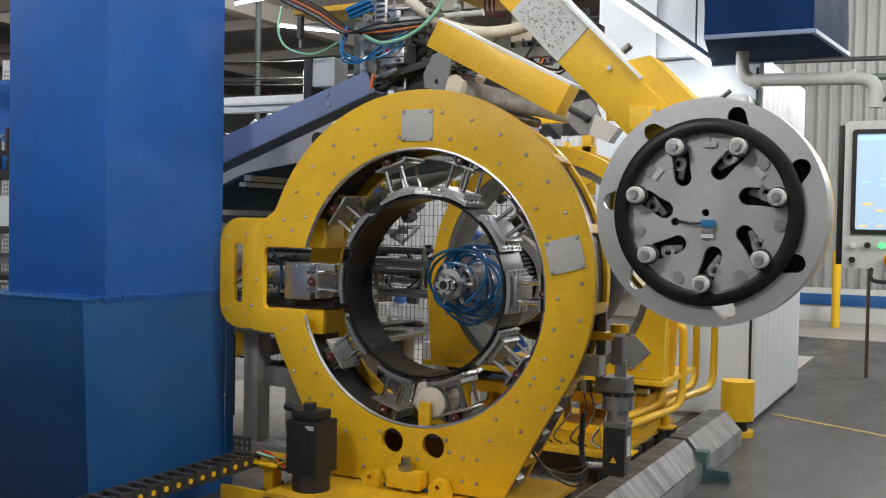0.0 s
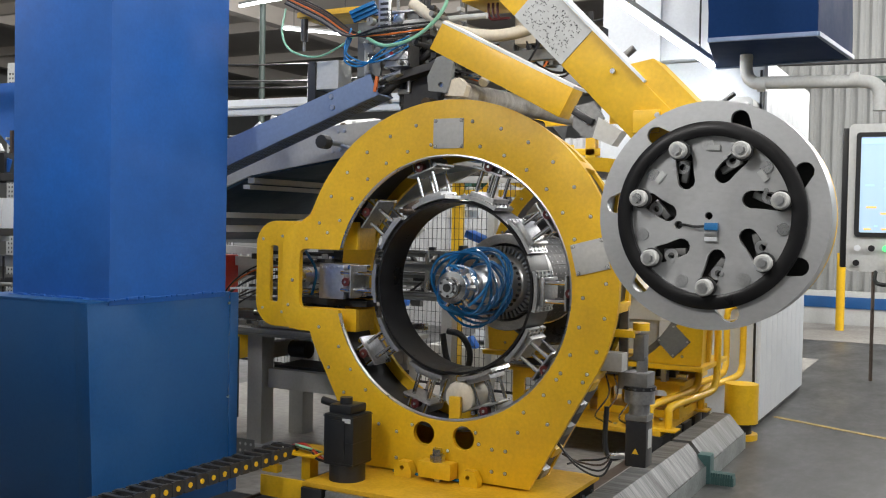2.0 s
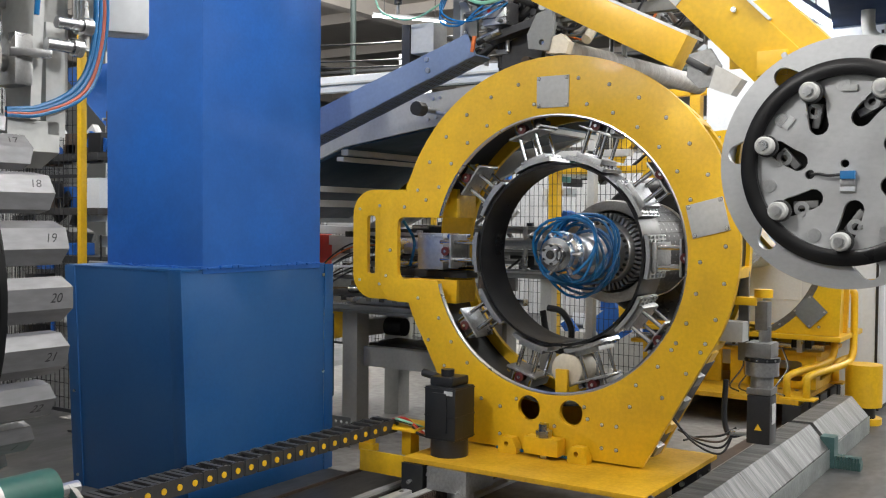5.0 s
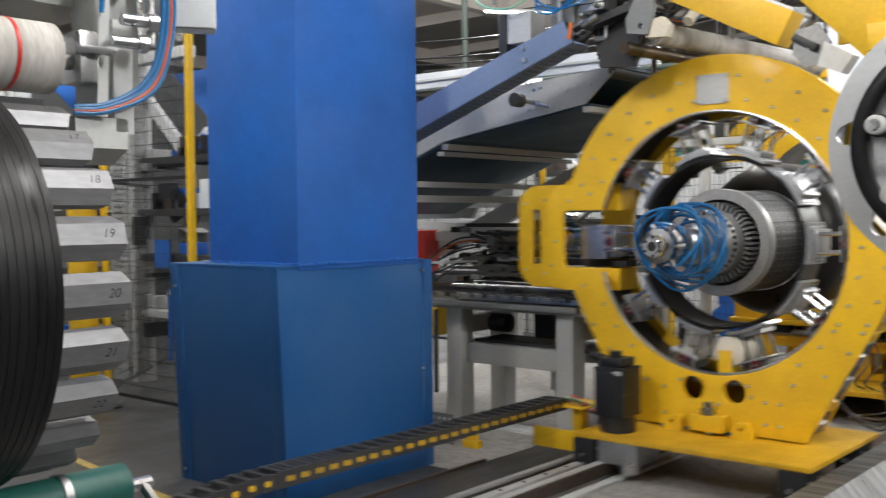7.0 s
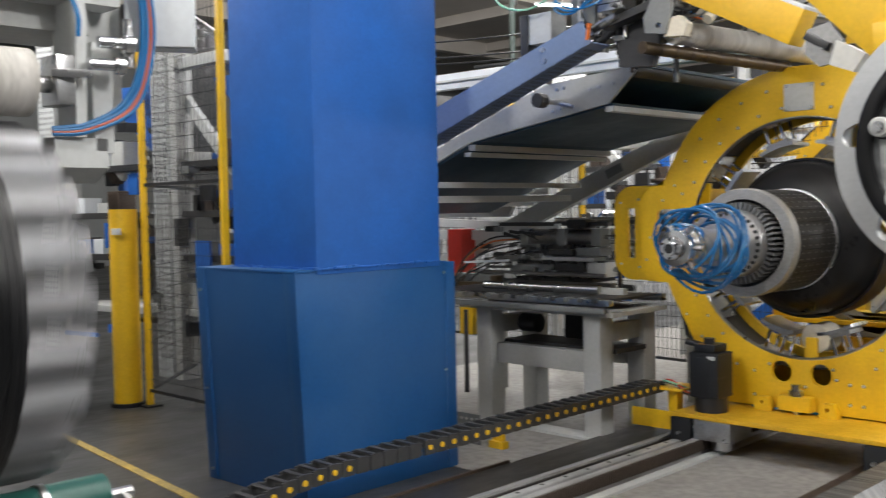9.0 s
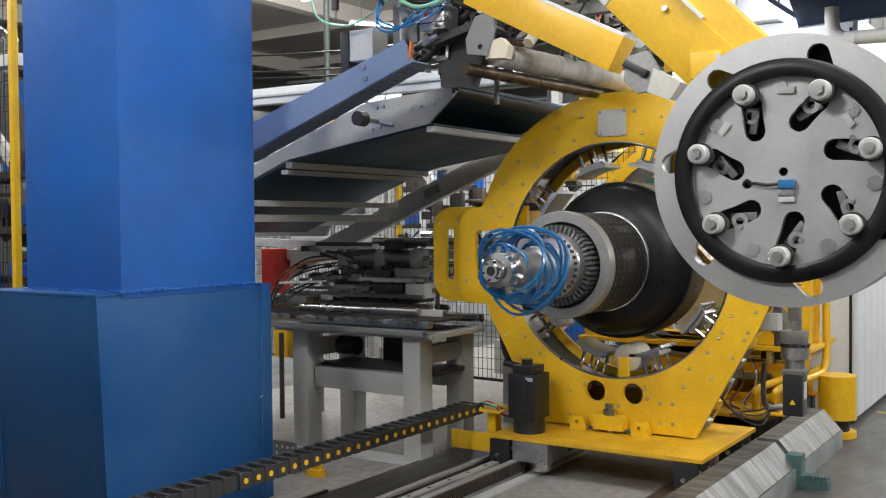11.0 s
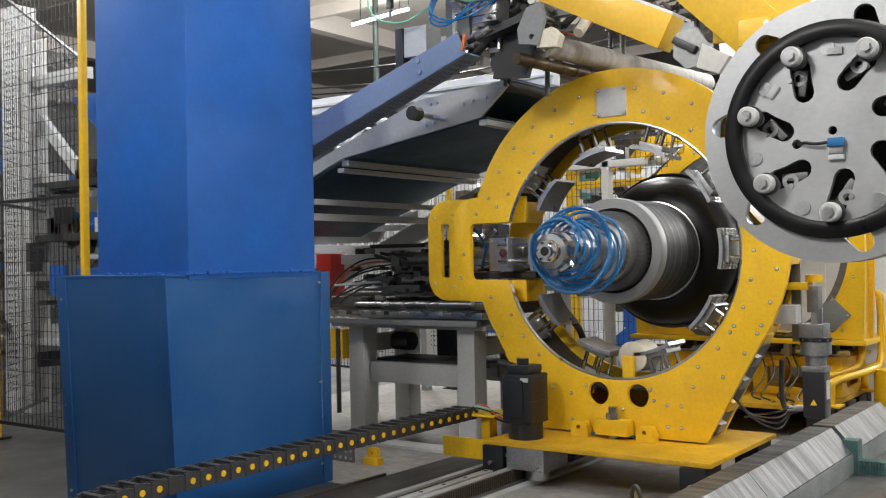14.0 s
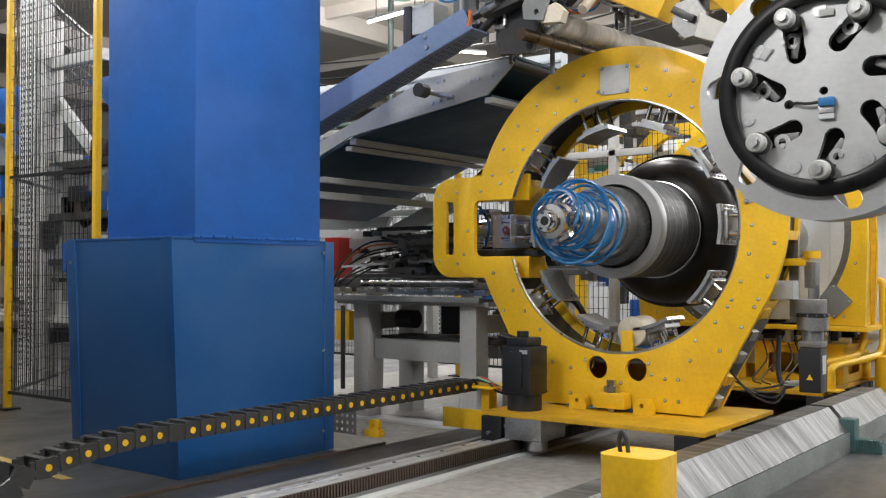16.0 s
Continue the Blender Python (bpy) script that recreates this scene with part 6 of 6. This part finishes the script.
def far_feeder():
    t = thing("rear_conveyor", "grey inclined conveyor with dark belt behind the fence", "conveyor")
    part("belt", BM((-7.6, -2.2, 1.75), (-5.3, -2.2, 2.05), 0.9, 0.05, 0.01), BELT, t)
    part("side", BM((-7.6, -2.6, 1.78), (-5.3, -2.6, 2.08), 0.04, 0.16, 0.006), GREY_L, t)
    for x in (-7.2, -5.7):
        part("leg", B(x, x + 0.1, -2.6, -1.8, 0, 1.8, 0.006), GREY_L, t)
    part("rail", B(-7.3, -5.6, -2.55, -2.45, 0.55, 0.63, 0.004), GREY_L, t)


far_feeder()


# ---- right side: cabinet, hood, duct, operator panel ----
def cabinet():
    t = thing("panel_cabinet", "tall white sheet panel enclosure with narrow vertical panels", "cabinet")
    part("core", B(0.12, 0.955, 3.0, 5.30, 0.04, 3.1, 0.004), GREY_L, t)
    n = 9
    w = 2.30 / n
    for i in range(n):
        y = 3.0 + i * w
        part("panel", B(0.955, 0.985, y + 0.003, y + w - 0.003, 0.05, 3.1, 0.006), WHITE, t)
    part("front_panel", B(0.12, 0.955, 2.97, 3.0, 0.05, 3.1, 0.006), WHITE, t)
    part("corner_gap", B(0.93, 0.95, 2.962, 2.972, 0.05, 3.0, 0.0), BLACK, t)
    part("plinth", B(0.13, 0.96, 3.01, 5.29, 0.0, 0.05, 0.003), DARK, t)
    c = thing("upper_cabinet", "white sheet housing above the machine bed", "housing")
    part("housing", B(-0.4, 0.66, 2.85, 5.2, 3.11, 4.6, 0.01), WHITE, c)
    part("drop_panel", B(-0.4, 0.118, 2.80, 2.84, 1.2, 4.6, 0.006), WHITE, c)
    g = thing("guide_unit", "grey cast guide unit with round bolt heads on the cabinet front", "machine")
    part("casting", plate([rounded(0.45, 0.93, 1.62, 2.75, 0.05), arc(0.69, 2.0, 0.09, 0, 345, 24)], 2.70, 2.968), GREY, g)
    part("cover", plate([rounded(0.52, 0.86, 2.2, 2.6, 0.03)], 2.66, 2.70), GREY_L, g)
    for x, z_ in ((0.50, 1.68), (0.88, 1.68), (0.50, 2.15), (0.88, 2.15), (0.50, 2.68), (0.88, 2.68), (0.56, 2.25), (0.82, 2.25), (0.56, 2.55), (0.82, 2.55)):
        part("bolt_head", C((x, 2.70, z_), (x, 2.645, z_), 0.024, 12), STEEL, g)
    clutter(g, 71, 16, (0.35, 0.9), (2.45, 2.7), (1.7, 2.7), (STEEL, GREY, CREAM, BLACK, ALU), (0.03, 0.13), 8)
    h = thing("extractor_hood", "dark navy sheet steel extractor hood hung over the machine", "hood")
    bm = bmesh.new()
    v = [bm.verts.new(p) for p in ((0.88, 1.35, 2.97), (1.60, 1.38, 2.97), (1.70, 2.45, 2.97), (0.66, 2.55, 2.97), (0.88, 1.35, 3.16), (1.60, 1.38, 3.16), (1.70, 2.45, 3.16), (0.66, 2.55, 3.16), (0.80, 1.40, 4.4), (1.52, 1.42, 4.4), (1.66, 2.4, 4.4), (0.66, 2.5, 4.4))]
    for a in ((0, 1, 5, 4), (1, 2, 6, 5), (2, 3, 7, 6), (3, 0, 4, 7), (4, 5, 9, 8), (5, 6, 10, 9), (6, 7, 11, 10), (7, 4, 8, 11), (0, 3, 2, 1), (8, 9, 10, 11)):
        bm.faces.new([v[i] for i in a])
    part("canopy", bm, NAVY, h)
    for p, q in (((0.88, 1.35, 2.975), (1.60, 1.38, 2.975)), ((1.60, 1.38, 2.975), (1.70, 2.45, 2.975)), ((0.66, 2.55, 2.975), (1.70, 2.45, 2.975))):
        part("rim", BM(p, q, 0.03, 0.03, 0.003), BLUE_GREY, h, "lighter folded rim")
    part("hanger_rod", C((1.2, 1.9, 4.39), (1.2, 1.9, 6.62), 0.02, 8), DARK, h)
    d = thing("exhaust_pipe", "light grey jointed plastic pipe below the hood", "pipe")
    z, y = 2.755, 2.0
    part("pipe", S(curve([(1.012, y, 3.0), (1.012, y, 2.88), (1.03, y, 2.80), (1.08, y, z)], 6) + curve([(1.12, y, z), (1.76, y, z - 0.02)], 2) + curve([(1.80, y, z - 0.02), (1.90, y, 2.71), (1.938, y, 2.64), (1.94, y, 2.52)], 6), 0.047, 16), GREY_L, d)
    for x in (1.10, 1.74):
        part("socket", C((x, y, z - 0.01), (x + 0.06, y, z - 0.01), 0.056, 20), GREY_L, d)
    part("tap", C((1.94, y, 2.54), (2.03, y, 2.60), 0.014, 8), BLACK, d)
    l = tube_lamp((0.20, 1.45, 3.30), (0.69, 2.3, 2.93), "lit white fluorescent tube lamp under the white housing")
    glow = bpy.data.lights.new("tube_light", "AREA")
    glow.shape, glow.size, glow.size_y, glow.energy, glow.color = "RECTANGLE", 0.08, 1.0, 13, (0.94, 0.97, 1.0)
    lit = new("tube_light", glow)
    lit.matrix_basis = look((0.445, 1.87, 3.08), (0.5, 2.3, 1.5))
    # operator panel
    o = thing("operator_panel", "grey operator panel with lit screen, push buttons and emergency stop", "control panel", at=pose(1.905, 0.55, 1.435, 0, 0, 4))
    part("housing", plate([rounded(0.0, 0.62, 0.0, 0.85, 0.03)], 0.0, 0.12), GREY_L, o)
    part("side_cover", B(-0.035, 0.0, 0.02, 0.14, 0.02, 0.83, 0.01), CHARCOAL, o)
    part("bezel", plate([rounded(0.04, 0.60, 0.20, 0.80, 0.02), rounded(0.065, 0.575, 0.225, 0.775, 0.01)], -0.012, 0.0), CHARCOAL, o)
    s = part("screen", B(0.066, 0.574, -0.004, -0.001, 0.226, 0.774), SCREEN, o, "lit screen with pale blue and coloured rows")
    random.seed(2)
    part("screen_header", B(0.07, 0.57, -0.006, -0.0045, 0.735, 0.765), SCREEN_BARS[2], s)
    for i in range(40):
        x, z_ = random.uniform(0.08, 0.5), 0.24 + 0.018 * random.randrange(16)
        part("screen_bar", B(x, x + random.uniform(0.02, 0.07), -0.006, -0.0045, z_, z_ + 0.010), random.choice(SCREEN_BARS), s)
    for i, c in enumerate((WHITE, BLACK, GREEN_LIT, BLUE, WHITE)):
        part("push_button", C((0.06 + i * 0.075, 0.0, 0.135), (0.06 + i * 0.075, -0.025, 0.135), 0.018, 14), c, o)
    part("key_switch", C((0.055, 0.0, 0.05), (0.055, -0.025, 0.05), 0.018, 14), BLACK, o)
    part("emergency_stop", C((0.26, 0.0, 0.055), (0.26, -0.05, 0.055), 0.032, 18), RED, o, "red mushroom emergency stop")
    part("emergency_ring", C((0.26, 0.0, 0.055), (0.26, -0.02, 0.055), 0.042, 18), YELLOW, o)
    part("grip", S(curve([(0.16, 0.0, 0.0), (0.16, -0.06, -0.05), (0.22, -0.08, -0.07), (0.5, -0.08, -0.07), (0.56, -0.06, -0.05), (0.56, 0.0, 0.0)], 6), 0.012), CHARCOAL, o)
    part("stand_tube", B(0.28, 0.36, 0.04, 0.10, 0.85, 5.2, 0.006), GREY_L, o)


SCREEN = glowing("lit_screen", (0.42, 0.60, 0.78), 0.32)
SCREEN_BARS = [glowing("screen_orange", (0.9, 0.5, 0.15), 0.7), glowing("screen_green", (0.35, 0.8, 0.4), 0.7), glowing("screen_blue", (0.35, 0.55, 0.85), 0.7)]
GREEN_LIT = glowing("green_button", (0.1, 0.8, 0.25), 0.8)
cabinet()


def rear_gantry():
    t = thing("yellow_gantry", "yellow square-tube gantry frame behind the drum", "machine frame")
    for x in (-2.2, -0.75):
        part("post", B(x - 0.05, x + 0.05, 3.5, 3.6, 0.0, 2.7, 0.006), YELLOW, t)
    for z in (1.95, 2.35, 2.65):
        part("rail", B(-2.15, 0.3, 3.5, 3.58, z, z + 0.07, 0.006), YELLOW, t)
    for x in (-1.9, -1.3, -0.7, -0.1):
        part("brace", BM((x, 3.54, 2.0), (x + 0.45, 3.54, 2.4), 0.05, 0.06, 0.004), YELLOW, t)
    part("wheel_guard", plate([arc(-1.0, 1.9, 0.5, 20, 160, 20) + arc(-1.0, 1.9, 0.38, 160, 20, 20)], 3.2, 3.3), YELLOW, t)
    m = thing("rear_machine", "cluttered grey and dark machine parts behind the fence", "machine")
    clutter(m, 31, 60, (-2.6, -0.5), (3.7, 5.2), (0.25, 2.2), (DARK, BLACK, GREY, GREY_M, STEEL, WHITE, GREY_L, BLUE, GREEN), (0.04, 0.20), 24)
    part("bed", B(-2.7, -0.45, 3.8, 5.0, 0.0, 0.35, 0.01), GREY, m)
    part("green_panel", B(-1.2, -0.95, 3.6, 3.66, 0.75, 1.15, 0.006), GREEN_HOSE, m)
    w = thing("servicer_rail_unit", "dark slide rails and cylinders on grey legs behind the ring", "machine")
    for y, z, h in ((1.62, 1.02, 0.07), (1.70, 1.20, 0.05), (1.66, 1.38, 0.06), (2.15, 1.10, 0.06)):
        part("slide_rail", B(-2.6, -1.02, y - 0.03, y + 0.03, z, z + h, 0.005), GREY_M, w)
        part("rail_strip", B(-2.6, -1.02, y - 0.036, y - 0.031, z + h * 0.55, z + h * 0.8), STEEL, w)
    part("drive_cylinder", C((-2.0, 1.64, 1.30), (-1.15, 1.64, 1.30), 0.045, 20), STEEL, w)
    part("end_plate", plate([[(-1.10, 0.98), (-0.99, 0.98), (-0.99, 1.46), (-1.10, 1.46)], arc(-1.045, 1.30, 0.025, 0, 330, 12)], 1.56, 1.60), FLANGE, w)
    for k in range(4):
        part("end_bolt", C((-1.045, 1.56, 1.04 + 0.055 * k), (-1.045, 1.55, 1.04 + 0.055 * k), 0.012, 8), BOLT, w)
    for x in (-2.3, -1.35):
        part("leg", B(x, x + 0.10, 1.65, 1.75, 0.0, 1.02, 0.006), GREY, w)
    clutter(w, 61, 60, (-2.5, -1.05), (1.58, 2.1), (1.04, 1.44), (DARK, BLACK, GREY_M, FLANGE, STEEL, BLACK, DARK), (0.015, 0.06), 16)
    n = thing("upper_machine", "grey rails, cables and dark machine parts above the rear conveyor", "machine")
    clutter(n, 47, 55, (-5.5, -1.2), (2.4, 4.2), (2.1, 2.75), (DARK, BLACK, GREY, GREY_L, WHITE, STEEL, RUST, YELLOW_D), (0.03, 0.20), 26)
    for z in (2.05, 2.5):
        part("rail", B(-6.0, -1.0, 2.6, 2.68, z, z + 0.06, 0.006), GREY, n)
    for x in (-5.6, -3.4, -1.4):
        part("post", B(x, x + 0.07, 2.6, 2.68, 0.0, 2.7, 0.006), GREY, n)
    for k, z in enumerate((3.15, 3.22, 3.4)):
        part("sagging_wire", S(curve([(-8.0, 3.0, z + 0.3), (-5.0, 3.0, z), (-2.5, 3.0, z - 0.05), (0.5, 3.0, z + 0.25)], 8), 0.010, 6), BLACK, n)


rear_gantry()


def far_right():
    t = thing("corrugated_wall", "grey corrugated sheet metal partition wall far behind", "wall", kind="structure")
    bm = bmesh.new()
    y, n = 13.5, 110
    prof = []
    for i in range(n):
        x = -2.0 + i * 0.2
        prof += [(x, y), (x + 0.06, y), (x + 0.09, y + 0.05), (x + 0.15, y + 0.05)]
    lo = [bm.verts.new((x, yy, 0.6)) for x, yy in prof]
    hi = [bm.verts.new((x, yy, 6.5)) for x, yy in prof]
    for i in range(len(prof) - 1):
        bm.faces.new((lo[i], lo[i + 1], hi[i + 1], hi[i]))
    part("sheet", bm, SHEET, t, smooth=False)
    t = thing("corrugated_partition", "pale corrugated sheet partition behind the machine", "wall", kind="structure")
    bm = bmesh.new()
    prof = []
    for i in range(56):
        x = -12.0 + i * 0.2
        prof += [(x, 8.6), (x + 0.06, 8.6), (x + 0.09, 8.65), (x + 0.15, 8.65)]
    lo = [bm.verts.new((x, yy, 0.0)) for x, yy in prof]
    hi = [bm.verts.new((x, yy, 3.0)) for x, yy in prof]
    for i in range(len(prof) - 1):
        bm.faces.new((lo[i], lo[i + 1], hi[i + 1], hi[i]))
    part("sheet", bm, PALE_SHEET, t, smooth=False)
    k = thing("low_wall", "white painted kerb wall under the sheet wall", "wall", kind="structure")
    part("kerb", B(-2.0, 20, 13.3, 13.48, 0.0, 0.6, 0.01), GREY_L, k)
    part("blue_band", B(-2.0, 20, 13.27, 13.3, 0.3, 0.5, 0.004), BLUE_D, k)
    for x in (0.55, 3.9, 7.0):
        b = thing("guard_post", "yellow steel guard post", "post", group="guard posts")
        part("tube", C((x, 12.2, 0), (x, 12.2, 1.3), 0.07, 18), YELLOW, b)
    p = thing("thin_post", "thin rusty brown steel post", "post")
    part("tube", C((1.55, 6.4, 0), (1.55, 6.4, 1.25), 0.02, 10), RUST, p)
    w = thing("side_window", "bright far window strip", "window", kind="structure")
    for i in range(3):
        part("pane", B(-14.0 + i * 1.0, -13.1 + i * 1.0, 16.9, 16.92, 2.1, 2.5), DAY, w)
    v = thing("roof_pipe", "long green pipe under the ceiling", "pipe")
    part("pipe", C((-12, 9, 3.9), (4, 10.5, 3.9), 0.05, 12), PIPE, v)
    part("drop", C((-7.9, 7.4, 2.0), (-7.9, 7.4, 6.2), 0.05, 12), PIPE, v)
    part("pipe", C((-12, 11, 4.6), (4, 11.5, 4.3), 0.04, 12), DARK, v)


far_right()


# ---- motions ----
def motions():
    ring = [(0.0, -1.106), (0.5, -0.922), (1.0, -0.853), (1.5, -0.819), (2.0, -0.800), (2.5, -0.779), (4.0, -0.779), (6.4, -0.779), (6.5, -0.76), (7.0, -0.098), (7.4, 0.60), (7.6, 0.69), (8.0, 0.69), (12.4, 0.69), (12.5, 0.66), (13.0, 0.268), (13.4, 0.03), (13.6, 0.0), (16.0, 0.0)]
    walk(RING, [(t, pose(0, y, 0)) for t, y in ring])
    walk(CHAIN, [(t, pose(0, y, 0)) for t, y in ring])
    walk(LOOP, [(t, pose(0, y / 2 - 3.12, 0)) for t, y in ring])
    # the band rides with the ring, then stays on the carcass
    walk(BAND, [(t, pose(0, y, 0)) for t, y in ring if t < 7.5] + [(7.6, pose(0, 0.69, 0)), (16.0, pose(0, 0.69, 0))])
    for a, s in SEGMENTS:
        def seg(out):
            return pose(0, 0, AZ, 0, -a, 0) @ pose(out, 0, 0)
        walk(s, [(0.0, seg(0.0)), (8.3, seg(0.0)), (9.2, seg(0.09)), (16.0, seg(0.09))])
    def spinning(start, rate, ramp):
        """Seconds and degrees, a row each tenth: at rest until start, then up to rate degrees a second within ramp seconds."""
        rows, angle = [(0.0, 0.0), (start, 0.0)], 0.0
        k = round(start * 10)
        while k < 160:
            angle += rate * min(1.0, ((k + 0.5) / 10 - start) / ramp) / 10
            k += 1
            rows.append((k / 10, angle))
        return rows
    # the press unit slides over the belt drum and away again
    unit = ((0.0, -0.9), (2.2, -0.9), (2.9, 0.0), (10.6, 0.0), (12.0, -0.9), (16.0, -0.9))
    walk(PRESS, [(t, pose(0, y, 0)) for t, y in unit])
    walk(JUNCTION, [(t, pose(0, y, 0) @ JUNCTION_AT) for t, y in unit])
    walk(FEED, [(t, pose(0, y, 0)) for t, y in ((0.0, 0.0), (10.6, 0.0), (12.0, -0.5), (16.0, -0.5))])
    walk(REAR, [(t, pose(0, y, 0)) for t, y in ((0.0, 0.65), (1.2, 0.66), (1.6, 0.87), (2.0, 1.56), (2.6, 2.01), (3.2, 2.1), (16.0, 2.1))])
    walk(DRUM, [(t, pose(0, 0, AZ, 0, a, 0)) for t, a in spinning(10.8, 720, 0.8)])
    # the belt drum is brought up to speed slowly
    turns, angle = [(0.0, 180), (7.6, 180)], 180.0
    for k in range(77, 161):
        angle += min(6.0 * (k - 76), 25.7) if k <= 85 else min(25.7 + 6 * (k - 85), 70)
        turns.append((k / 10, angle))
    walk(BELT_DRUM, [(t, pose(0, -4.0, AZ, 0, a, 0)) for t, a in turns])


motions()
